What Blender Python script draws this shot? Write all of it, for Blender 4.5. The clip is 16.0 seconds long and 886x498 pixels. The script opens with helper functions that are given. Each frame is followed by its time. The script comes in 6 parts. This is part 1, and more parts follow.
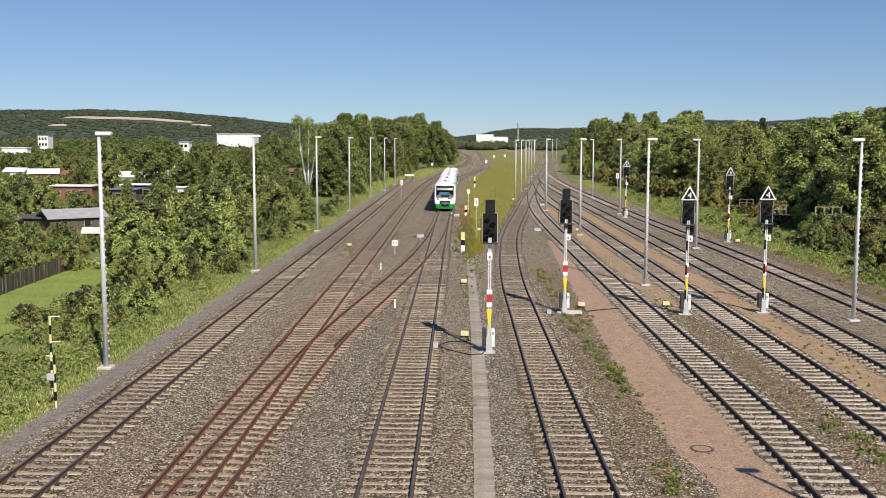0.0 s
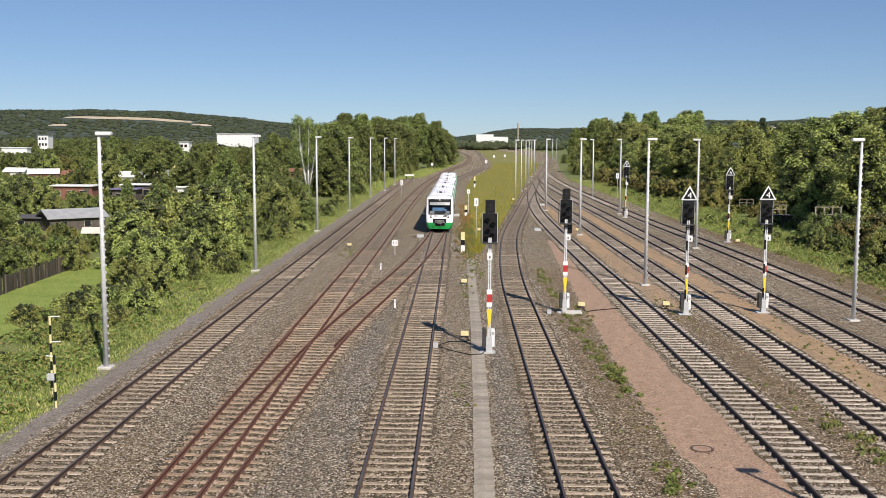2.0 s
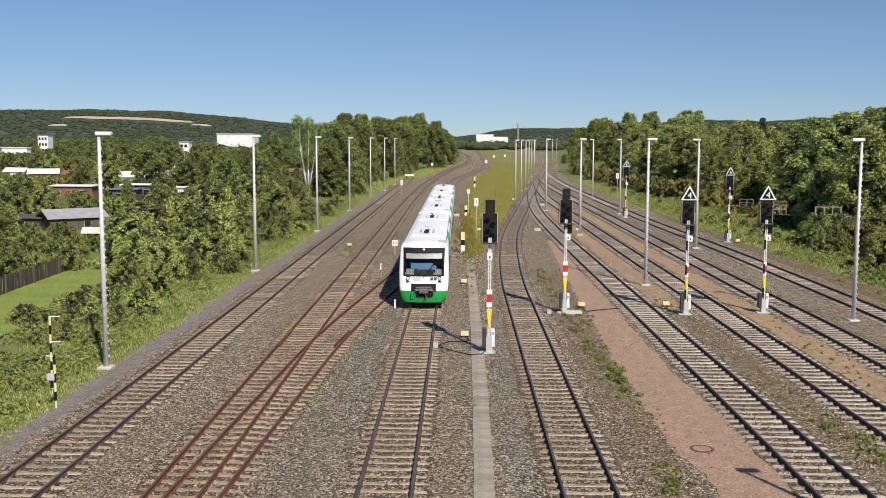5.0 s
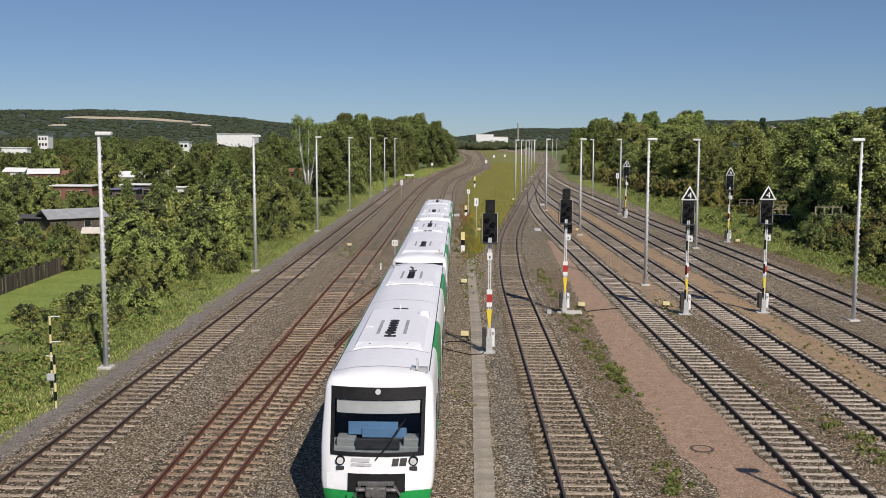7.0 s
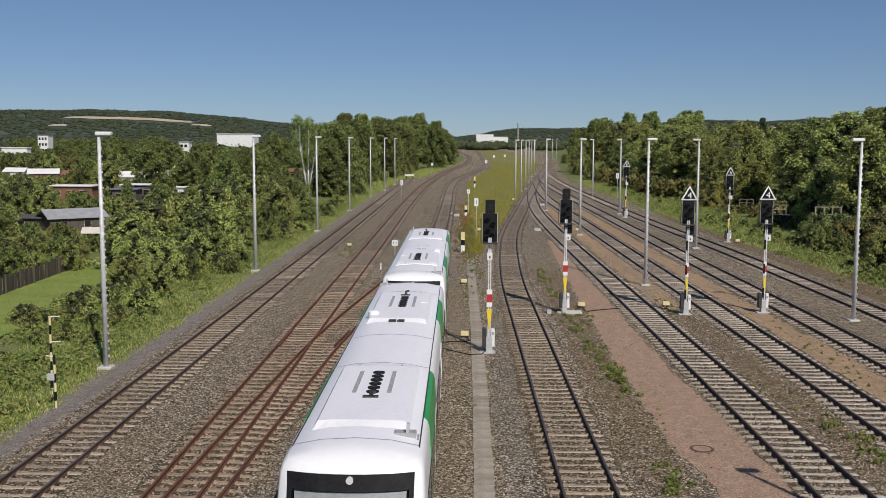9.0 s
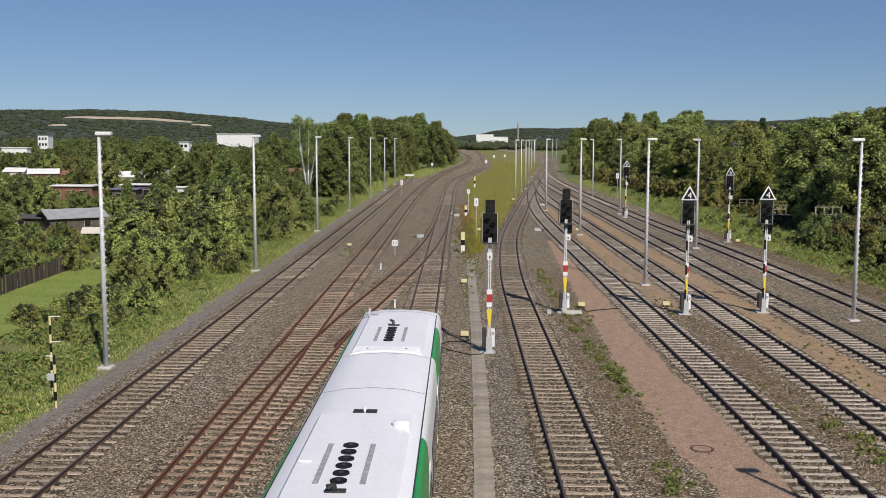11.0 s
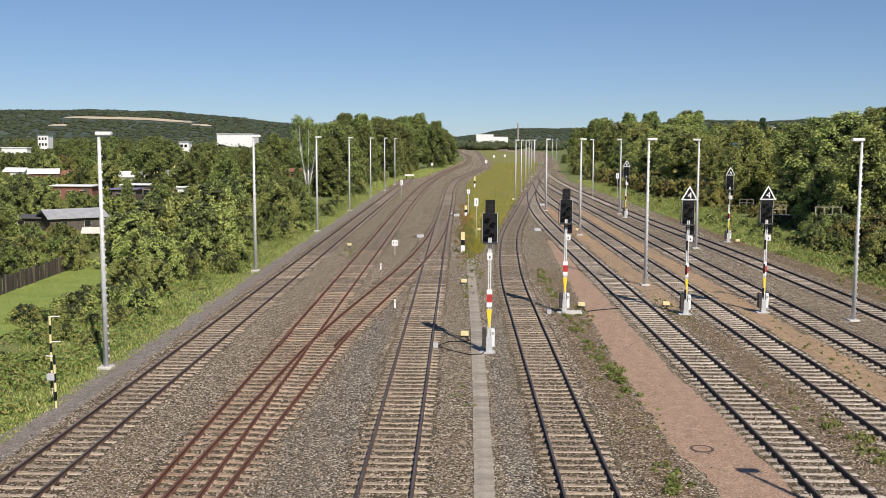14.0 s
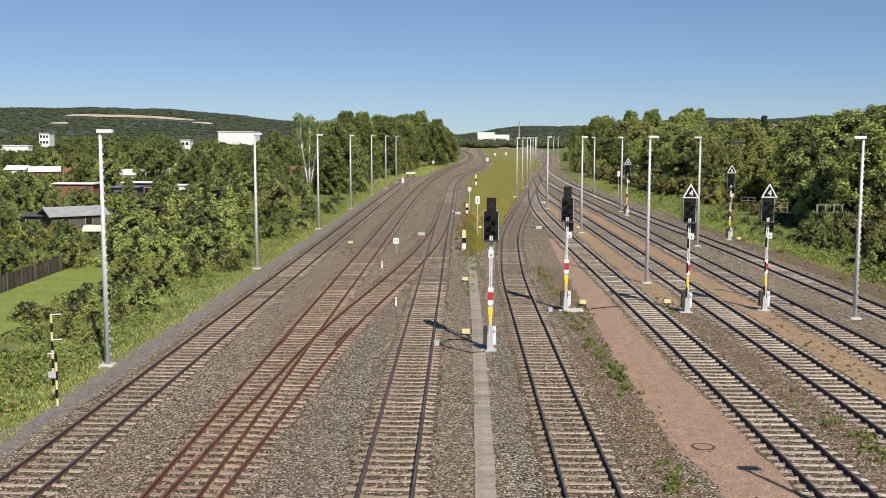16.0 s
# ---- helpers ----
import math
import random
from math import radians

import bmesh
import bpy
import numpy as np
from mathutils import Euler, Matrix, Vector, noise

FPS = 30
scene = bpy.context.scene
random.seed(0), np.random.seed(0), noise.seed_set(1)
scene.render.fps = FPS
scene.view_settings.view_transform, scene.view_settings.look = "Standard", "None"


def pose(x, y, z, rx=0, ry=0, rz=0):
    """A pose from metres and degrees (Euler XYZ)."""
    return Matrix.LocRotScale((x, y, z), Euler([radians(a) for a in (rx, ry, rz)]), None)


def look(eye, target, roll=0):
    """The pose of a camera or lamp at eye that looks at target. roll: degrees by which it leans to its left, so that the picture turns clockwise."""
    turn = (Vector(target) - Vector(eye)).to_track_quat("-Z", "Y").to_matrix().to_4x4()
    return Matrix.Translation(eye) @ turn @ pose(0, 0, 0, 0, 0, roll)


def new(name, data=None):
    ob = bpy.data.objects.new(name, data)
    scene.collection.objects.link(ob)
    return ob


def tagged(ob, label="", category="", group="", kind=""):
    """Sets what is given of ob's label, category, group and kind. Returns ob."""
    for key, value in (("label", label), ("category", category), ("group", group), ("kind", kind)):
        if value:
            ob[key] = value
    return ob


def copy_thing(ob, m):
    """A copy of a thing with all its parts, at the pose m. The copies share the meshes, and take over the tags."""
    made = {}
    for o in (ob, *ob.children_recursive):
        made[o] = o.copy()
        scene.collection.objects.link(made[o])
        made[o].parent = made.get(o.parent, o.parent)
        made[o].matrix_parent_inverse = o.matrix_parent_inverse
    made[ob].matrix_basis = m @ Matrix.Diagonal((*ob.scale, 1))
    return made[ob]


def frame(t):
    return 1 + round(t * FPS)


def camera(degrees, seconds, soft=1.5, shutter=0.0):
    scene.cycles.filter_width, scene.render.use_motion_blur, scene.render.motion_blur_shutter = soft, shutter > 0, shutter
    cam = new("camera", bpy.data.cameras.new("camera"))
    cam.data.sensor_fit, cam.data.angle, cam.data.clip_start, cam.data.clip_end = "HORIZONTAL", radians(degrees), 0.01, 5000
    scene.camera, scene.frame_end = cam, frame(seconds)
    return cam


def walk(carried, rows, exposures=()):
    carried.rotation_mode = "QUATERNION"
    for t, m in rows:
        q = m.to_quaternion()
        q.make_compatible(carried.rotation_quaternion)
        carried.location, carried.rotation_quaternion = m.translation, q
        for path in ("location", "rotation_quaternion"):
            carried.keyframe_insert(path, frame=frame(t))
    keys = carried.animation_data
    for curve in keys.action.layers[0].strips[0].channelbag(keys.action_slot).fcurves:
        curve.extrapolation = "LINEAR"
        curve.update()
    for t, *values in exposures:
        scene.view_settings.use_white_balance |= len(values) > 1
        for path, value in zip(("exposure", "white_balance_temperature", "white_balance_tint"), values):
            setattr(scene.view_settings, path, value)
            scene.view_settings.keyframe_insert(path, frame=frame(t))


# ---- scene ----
# camera on a road bridge above the yard, nearly 10 m over the ballast
EYE = Vector((0, 0, 9.9))


def aim(yaw, pitch):
    a, b = radians(yaw), radians(pitch)
    way = Vector((-math.sin(a) * math.cos(b), math.cos(a) * math.cos(b), -math.sin(b)))
    return look(EYE, EYE + way * 100, 0.26)


cam = camera(48.26, 16.0, soft=0.55)
STILL = aim(0.917, 6.326)
walk(cam, [(0.0, STILL), (15.0, STILL), (15.3, aim(0.91, 6.33)), (15.6, aim(0.93, 6.40)), (16.0, aim(0.985, 6.45))],
     [(0.0, 0.05, 6650, 14), (4.2, 0.03, 6650, 14), (6.5, -0.25, 6550, 14), (7.0, -0.34, 6550, 14), (7.5, -0.43, 6550, 14), (9.2, -0.48, 6450, 14), (11.3, -0.29, 6500, 14), (12.0, -0.16, 6500, 14), (13.0, 0.01, 6600, 14), (16.0, 0.01, 6650, 14)])

# clear summer afternoon, sun behind the camera to its right
SUN_EL, SUN_AZ = radians(41.8), math.atan2(3.25, -7.3)
world = bpy.data.worlds.new("sky")
scene.world = world
world.use_nodes = True
wn = world.node_tree.nodes
sky = wn.new("ShaderNodeTexSky")
sky.sky_type, sky.sun_disc = "NISHITA", False
sky.sun_elevation, sky.sun_rotation = SUN_EL, SUN_AZ
sky.air_density, sky.dust_density, sky.ozone_density, sky.altitude = 0.8, 0.0, 4.0, 800
soft = wn.new("ShaderNodeGamma")
soft.inputs["Gamma"].default_value = 0.75
air = wn.new("ShaderNodeMix")
air.data_type, air.blend_type = "RGBA", "MULTIPLY"
air.inputs["Factor"].default_value = 1.0
air.inputs["B"].default_value = (0.82, 1.0, 1.2, 1)
world.node_tree.links.new(sky.outputs[0], soft.inputs["Color"])
world.node_tree.links.new(soft.outputs[0], air.inputs["A"])
world.node_tree.links.new(air.outputs["Result"], wn["Background"].inputs[0])
wn["Background"].inputs[1].default_value = 0.114
sun = new("sun", bpy.data.lights.new("sun", "SUN"))
sun.data.energy, sun.data.angle, sun.data.color = 5.4, radians(0.53), (1.0, 0.94, 0.84)
SUN_WAY = Vector((math.sin(SUN_AZ) * math.cos(SUN_EL), math.cos(SUN_AZ) * math.cos(SUN_EL), math.sin(SUN_EL)))
sun.matrix_world = look(SUN_WAY * 100, (0, 0, 0))


# ---- materials ----
def mat(name, stops, scale=3.0, rough=0.8, metal=0.0, bump=0.3, fine=None, obj=0.0, isl=0.0, stretch=(1, 1, 1), spec=0.5):
    """Two scales of noise between the colours of stops; obj / isl: variation per object / per loose piece."""
    m = bpy.data.materials.new(name)
    m.use_nodes = True
    n, l = m.node_tree.nodes, m.node_tree.links
    b = n["Principled BSDF"]
    b.inputs["Roughness"].default_value, b.inputs["Metallic"].default_value = rough, metal
    b.inputs["Specular IOR Level"].default_value = spec
    co, mp = n.new("ShaderNodeTexCoord"), n.new("ShaderNodeMapping")
    mp.inputs["Scale"].default_value = stretch
    l.new(co.outputs["Object"], mp.inputs["Vector"])
    big, small = n.new("ShaderNodeTexNoise"), n.new("ShaderNodeTexNoise")
    big.inputs["Scale"].default_value, big.inputs["Detail"].default_value = scale, 4
    small.inputs["Scale"].default_value, small.inputs["Detail"].default_value = fine or scale * 9, 3
    l.new(mp.outputs[0], big.inputs["Vector"])
    l.new(co.outputs["Object"], small.inputs["Vector"])
    mix = n.new("ShaderNodeMath")
    mix.operation = "MULTIPLY_ADD"
    mix.inputs[1].default_value = 0.5
    half = n.new("ShaderNodeMath")
    half.operation = "MULTIPLY"
    half.inputs[1].default_value = 0.5
    l.new(small.outputs[0], half.inputs[0])
    l.new(big.outputs[0], mix.inputs[0])
    l.new(half.outputs[0], mix.inputs[2])
    ramp = n.new("ShaderNodeValToRGB")
    els = ramp.color_ramp.elements
    while len(els) < len(stops):
        els.new(0.5)
    for i, c in enumerate(stops):
        els[i].position = 0.32 + 0.36 * i / max(1, len(stops) - 1)
        els[i].color = (*c, 1)
    l.new(mix.outputs[0], ramp.inputs[0])
    out = ramp.outputs[0]
    for amount, node, sock in ((obj, "ShaderNodeObjectInfo", "Random"), (isl, "ShaderNodeNewGeometry", "Random Per Island")):
        if amount:
            src, rng, hsv = n.new(node), n.new("ShaderNodeMapRange"), n.new("ShaderNodeHueSaturation")
            rng.inputs["To Min"].default_value, rng.inputs["To Max"].default_value = 1 - amount, 1 + amount
            l.new(src.outputs[sock], rng.inputs["Value"])
            l.new(rng.outputs[0], hsv.inputs["Value"])
            l.new(out, hsv.inputs["Color"])
            out = hsv.outputs[0]
    l.new(out, b.inputs["Base Color"])
    if bump:
        bn = n.new("ShaderNodeBump")
        bn.inputs["Strength"].default_value, bn.inputs["Distance"].default_value = bump, 0.05
        l.new(small.outputs[0], bn.inputs["Height"])
        l.new(bn.outputs[0], b.inputs["Normal"])
    return m


def stones(name, stops, patch, size=18.0, patch_scale=0.25, patch_amount=0.5, bump=0.9, stretch=(1.0, 0.12, 1.0), calm=0.22):
    """Crushed stone: a colour for each stone, dark joints, long dirty patches."""
    m = bpy.data.materials.new(name)
    m.use_nodes = True
    n, l = m.node_tree.nodes, m.node_tree.links
    b = n["Principled BSDF"]
    b.inputs["Roughness"].default_value, b.inputs["Specular IOR Level"].default_value = 0.9, 0.25
    co = n.new("ShaderNodeTexCoord")
    vo = n.new("ShaderNodeTexVoronoi")
    vo.inputs["Scale"].default_value = size
    l.new(co.outputs["Object"], vo.inputs["Vector"])
    sep = n.new("ShaderNodeSeparateColor")
    l.new(vo.outputs["Color"], sep.inputs[0])
    ramp = n.new("ShaderNodeValToRGB")
    els = ramp.color_ramp.elements
    while len(els) < len(stops):
        els.new(0.5)
    for i, c in enumerate(stops):
        els[i].position = i / (len(stops) - 1)
        els[i].color = (*c, 1)
    l.new(sep.outputs[0], ramp.inputs[0])
    mp = n.new("ShaderNodeMapping")
    mp.inputs["Scale"].default_value = stretch
    l.new(co.outputs["Object"], mp.inputs["Vector"])
    big = n.new("ShaderNodeTexNoise")
    big.inputs["Scale"].default_value, big.inputs["Detail"].default_value, big.inputs["Roughness"].default_value = patch_scale, 6, 0.65
    l.new(mp.outputs[0], big.inputs["Vector"])
    rng = n.new("ShaderNodeMapRange")
    rng.inputs["From Min"].default_value, rng.inputs["From Max"].default_value = 0.38, 0.66
    rng.inputs["To Max"].default_value = patch_amount
    l.new(big.outputs[0], rng.inputs["Value"])
    mx = n.new("ShaderNodeMix")
    mx.data_type = "RGBA"
    mx.inputs["B"].default_value = (*patch, 1)
    l.new(rng.outputs[0], mx.inputs["Factor"])
    l.new(ramp.outputs[0], mx.inputs["A"])
    mid = n.new("ShaderNodeTexNoise")
    mid.inputs["Scale"].default_value, mid.inputs["Detail"].default_value = 2.2, 5
    l.new(co.outputs["Object"], mid.inputs["Vector"])
    r2 = n.new("ShaderNodeMapRange")
    r2.inputs["From Min"].default_value, r2.inputs["From Max"].default_value = 0.3, 0.7
    r2.inputs["To Min"].default_value, r2.inputs["To Max"].default_value = 1 - calm, 1 + calm
    l.new(mid.outputs[0], r2.inputs["Value"])
    hsv = n.new("ShaderNodeHueSaturation")
    l.new(mx.outputs["Result"], hsv.inputs["Color"])
    l.new(r2.outputs[0], hsv.inputs["Value"])
    l.new(hsv.outputs[0], b.inputs["Base Color"])
    bn = n.new("ShaderNodeBump")
    bn.inputs["Strength"].default_value, bn.inputs["Distance"].default_value = bump, 0.08
    bn.invert = True
    l.new(vo.outputs["Distance"], bn.inputs["Height"])
    l.new(bn.outputs[0], b.inputs["Normal"])
    return m


def leaves(name, dark, light, dry=None, obj=0.25):
    """Foliage: colour per leaf and per tree, light shines through."""
    m = bpy.data.materials.new(name)
    m.use_nodes = True
    n, l = m.node_tree.nodes, m.node_tree.links
    b = n["Principled BSDF"]
    b.inputs["Roughness"].default_value, b.inputs["Specular IOR Level"].default_value = 0.6, 0.25
    geo, ob = n.new("ShaderNodeNewGeometry"), n.new("ShaderNodeObjectInfo")
    ramp = n.new("ShaderNodeValToRGB")
    els = ramp.color_ramp.elements
    cols = [dark, tuple((a + c) / 2 for a, c in zip(dark, light)), light] + ([dry] if dry else [])
    while len(els) < len(cols):
        els.new(0.5)
    for i, c in enumerate(cols):
        els[i].position = i / (len(cols) - 1)
        els[i].color = (*c, 1)
    l.new(geo.outputs["Random Per Island"], ramp.inputs[0])
    rng, hue, hsv = n.new("ShaderNodeMapRange"), n.new("ShaderNodeMapRange"), n.new("ShaderNodeHueSaturation")
    rng.inputs["To Min"].default_value, rng.inputs["To Max"].default_value = 1 - obj, 1 + obj
    hue.inputs["To Min"].default_value, hue.inputs["To Max"].default_value = 0.484, 0.514
    l.new(ob.outputs["Random"], rng.inputs["Value"])
    l.new(ob.outputs["Random"], hue.inputs["Value"])
    l.new(rng.outputs[0], hsv.inputs["Value"])
    l.new(hue.outputs[0], hsv.inputs["Hue"])
    l.new(ramp.outputs[0], hsv.inputs["Color"])
    l.new(hsv.outputs[0], b.inputs["Base Color"])
    tr, mx = n.new("ShaderNodeBsdfTranslucent"), n.new("ShaderNodeMixShader")
    l.new(hsv.outputs[0], tr.inputs["Color"])
    mx.inputs[0].default_value = 0.22
    l.new(b.outputs[0], mx.inputs[1])
    l.new(tr.outputs[0], mx.inputs[2])
    l.new(mx.outputs[0], n["Material Output"].inputs["Surface"])
    return m


M = {}
M["ballast"] = stones("ballast", [(0.0168, 0.0118, 0.00756), (0.0893, 0.0664, 0.0416), (0.2, 0.153, 0.0964), (0.357, 0.3, 0.213), (0.861, 0.793, 0.624)], (0.247, 0.176, 0.0945), 19, 0.5, 0.5)
M["ballast_grey"] = stones("ballast_grey", [(0.0168, 0.0129, 0.0102), (0.0756, 0.0621, 0.0471), (0.168, 0.145, 0.111), (0.315, 0.278, 0.217), (0.777, 0.728, 0.582)], (0.21, 0.161, 0.102), 19, 0.5, 0.5)
M["ballast_dirt"] = stones("ballast_dirt", [(0.0268, 0.0187, 0.011), (0.104, 0.0722, 0.0406), (0.183, 0.132, 0.0747), (0.287, 0.224, 0.143), (0.561, 0.485, 0.351)], (0.232, 0.156, 0.0747), 19, 0.5, 0.6)
M["loose_stone"] = mat("loose_stone", [(0.12, 0.092, 0.07), (0.28, 0.225, 0.175), (0.44, 0.37, 0.30)], 6, 0.9, fine=30, bump=0.2, isl=0.85)
M["track_bed"] = stones("track_bed", [(0.0189, 0.0139, 0.00851), (0.063, 0.0482, 0.0302), (0.126, 0.0985, 0.0614), (0.21, 0.171, 0.113), (0.483, 0.418, 0.293)], (0.147, 0.107, 0.0586), 19, 0.6, 0.55)
M["grit"] = stones("grit", [(0.13, 0.112, 0.096), (0.25, 0.22, 0.19), (0.42, 0.375, 0.33)], (0.21, 0.175, 0.13), 26, 1.5, 0.4, 0.6, calm=0.16)
M["red_path"] = stones("red_path", [(0.27, 0.17, 0.112), (0.43, 0.285, 0.195), (0.62, 0.44, 0.32)], (0.36, 0.26, 0.18), 30, 1.5, 0.25, 0.6, calm=0.12)
M["tan_path"] = stones("tan_path", [(0.29, 0.185, 0.10), (0.45, 0.30, 0.17), (0.60, 0.43, 0.27)], (0.27, 0.215, 0.15), 28, 1.2, 0.5, 0.6, calm=0.14)
M["soil"] = mat("soil", [(0.08, 0.11, 0.025), (0.14, 0.17, 0.045), (0.21, 0.20, 0.08)], 0.35, 0.95, fine=6, bump=0.6)
M["lawn"] = mat("lawn", [(0.13, 0.19, 0.03), (0.195, 0.26, 0.045), (0.28, 0.31, 0.08)], 0.5, 0.95, fine=9, bump=0.6)
M["meadow"] = mat("meadow", [(0.10, 0.13, 0.032), (0.20, 0.195, 0.048), (0.34, 0.27, 0.065)], 0.35, 0.95, fine=3.5, bump=0.6)
M["sleeper_old"] = mat("sleeper_old", [(0.18, 0.135, 0.09), (0.34, 0.27, 0.195), (0.54, 0.455, 0.35)], 3, 0.9, fine=40, obj=0.2, stretch=(0.4, 2, 1))
M["sleeper_rust"] = mat("sleeper_rust", [(0.19, 0.12, 0.078), (0.34, 0.245, 0.165), (0.52, 0.41, 0.30)], 3, 0.9, fine=40, obj=0.22, stretch=(0.4, 2, 1))
M["sleeper_new"] = mat("sleeper_new", [(0.25, 0.205, 0.15), (0.45, 0.385, 0.31), (0.68, 0.61, 0.52)], 3, 0.9, fine=40, obj=0.16, stretch=(0.4, 2, 1))
M["sleeper_pale_dirty"] = mat("sleeper_pale_dirty", [(0.17, 0.142, 0.115), (0.285, 0.245, 0.20), (0.42, 0.37, 0.31)], 0.8, 0.9, fine=12, isl=0.3, obj=0.2)
M["sleeper_dirty"] = mat("sleeper_dirty", [(0.115, 0.092, 0.07), (0.195, 0.16, 0.125), (0.29, 0.245, 0.195)], 0.8, 0.9, fine=12, isl=0.3, obj=0.2)
M["rail"] = mat("rail", [(0.055, 0.033, 0.024), (0.10, 0.063, 0.046), (0.15, 0.098, 0.072)], 4, 0.75, 0.1, fine=60, stretch=(1, 0.2, 1))
M["rail_rust"] = mat("rail_rust", [(0.085, 0.036, 0.024), (0.135, 0.06, 0.039), (0.19, 0.088, 0.057)], 4, 0.85, 0.1, fine=60, stretch=(1, 0.2, 1))
M["rail_top"] = mat("rail_top", [(0.10, 0.078, 0.066), (0.17, 0.138, 0.12), (0.25, 0.215, 0.195)], 4, 0.45, 0.6, fine=60, stretch=(1, 0.2, 1), bump=0.1)
M["steel"] = mat("steel", [(0.45, 0.45, 0.445), (0.62, 0.625, 0.625), (0.78, 0.785, 0.785)], 5, 0.5, 0.12, fine=30, bump=0.1)
M["white"] = mat("white", [(0.68, 0.68, 0.67), (0.78, 0.78, 0.77), (0.82, 0.82, 0.81)], 1.5, 0.4, fine=14, bump=0.04)
M["train_white"] = mat("train_white", [(0.83, 0.83, 0.83), (0.88, 0.88, 0.88), (0.90, 0.90, 0.90)], 0.7, 0.3, fine=6, bump=0.0)
M["roof_grey"] = mat("roof_grey", [(0.81, 0.805, 0.82), (0.87, 0.86, 0.88), (0.90, 0.89, 0.905)], 0.6, 0.45, fine=7, bump=0.04, stretch=(2, 0.5, 1))
M["train_green"] = mat("train_green", [(0.012, 0.27, 0.06), (0.015, 0.33, 0.075), (0.02, 0.37, 0.09)], 0.8, 0.3, fine=8, bump=0.0)
M["black"] = mat("black", [(0.008, 0.008, 0.009), (0.014, 0.014, 0.015), (0.024, 0.024, 0.024)], 3, 0.6, fine=25, bump=0.05, spec=0.15)
M["dark_metal"] = mat("dark_metal", [(0.03, 0.03, 0.032), (0.06, 0.058, 0.055), (0.10, 0.09, 0.085)], 5, 0.6, 0.4, fine=40, bump=0.2)
M["grey_box"] = mat("grey_box", [(0.38, 0.39, 0.39), (0.46, 0.47, 0.47), (0.54, 0.54, 0.53)], 4, 0.6, fine=30, bump=0.1)
M["red"] = mat("red", [(0.36, 0.025, 0.025), (0.43, 0.035, 0.03), (0.48, 0.05, 0.045)], 5, 0.5, fine=30, bump=0.05)
M["yellow"] = mat("yellow", [(0.70, 0.52, 0.03), (0.78, 0.60, 0.04), (0.80, 0.64, 0.10)], 5, 0.5, fine=30, bump=0.05)
M["cream"] = mat("cream", [(0.62, 0.53, 0.26), (0.72, 0.63, 0.33), (0.76, 0.69, 0.42)], 5, 0.6, fine=30, bump=0.05)
M["concrete"] = mat("concrete", [(0.19, 0.162, 0.125), (0.31, 0.27, 0.215), (0.44, 0.39, 0.325)], 2.2, 0.9, fine=25, bump=0.3, obj=0.14)
M["pale_concrete"] = mat("pale_concrete", [(0.42, 0.40, 0.36), (0.54, 0.52, 0.48), (0.62, 0.60, 0.56)], 2, 0.9, fine=25, bump=0.3)
M["bark"] = mat("bark", [(0.06, 0.05, 0.04), (0.11, 0.09, 0.07), (0.16, 0.13, 0.10)], 3, 0.95, fine=20, bump=0.8)
M["birch"] = mat("birch", [(0.30, 0.29, 0.27), (0.62, 0.61, 0.58), (0.72, 0.71, 0.68)], 2, 0.8, fine=9, bump=0.3)
M["leaf_a"] = leaves("leaf_a", (0.028, 0.042, 0.014), (0.38, 0.44, 0.135))
M["leaf_b"] = leaves("leaf_b", (0.032, 0.05, 0.016), (0.40, 0.47, 0.14))
M["leaf_c"] = leaves("leaf_c", (0.07, 0.075, 0.024), (0.46, 0.43, 0.13), (0.46, 0.36, 0.13))
M["leaf_d"] = leaves("leaf_d", (0.035, 0.052, 0.016), (0.37, 0.44, 0.12))
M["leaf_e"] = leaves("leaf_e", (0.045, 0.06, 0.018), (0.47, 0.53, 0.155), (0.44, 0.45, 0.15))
# near-black green for crown insides: shade between the leaves, put into the colour
M["leaf_core_shade"] = mat("leaf_core_shade", [(0.018, 0.026, 0.009), (0.04, 0.052, 0.018), (0.08, 0.095, 0.035)], 2.2, 0.9, fine=11, bump=0.8)
M["leaf_conifer"] = leaves("leaf_conifer", (0.02, 0.035, 0.016), (0.09, 0.12, 0.05))
# bluer greens for far woods and hills: aerial haze mixed into the leaf colour
M["leaf_far_haze"] = leaves("leaf_far_haze", (0.08, 0.10, 0.06), (0.20, 0.235, 0.13))
M["leaf_hill_haze"] = leaves("leaf_hill_haze", (0.055, 0.08, 0.07), (0.14, 0.18, 0.145))
M["grass"] = leaves("grass", (0.10, 0.135, 0.03), (0.34, 0.39, 0.10), (0.48, 0.42, 0.19))
M["flowers"] = leaves("flowers", (0.16, 0.20, 0.035), (0.38, 0.37, 0.05), (0.64, 0.48, 0.035))
M["dry_grass"] = leaves("dry_grass", (0.20, 0.12, 0.05), (0.38, 0.25, 0.09), (0.30, 0.30, 0.08))
M["weeds"] = leaves("weeds", (0.10, 0.14, 0.03), (0.24, 0.30, 0.08), (0.34, 0.22, 0.10))
# hill ground under the woods, its green shifted to blue as painted haze
M["hill_wood_haze"] = mat("hill_wood_haze", [(0.035, 0.05, 0.04), (0.055, 0.075, 0.058), (0.085, 0.105, 0.08)], 0.012, 0.95, fine=0.09, bump=0)
M["field"] = mat("field", [(0.40, 0.33, 0.22), (0.48, 0.40, 0.28), (0.52, 0.45, 0.33)], 0.01, 0.95, fine=0.08, bump=0)


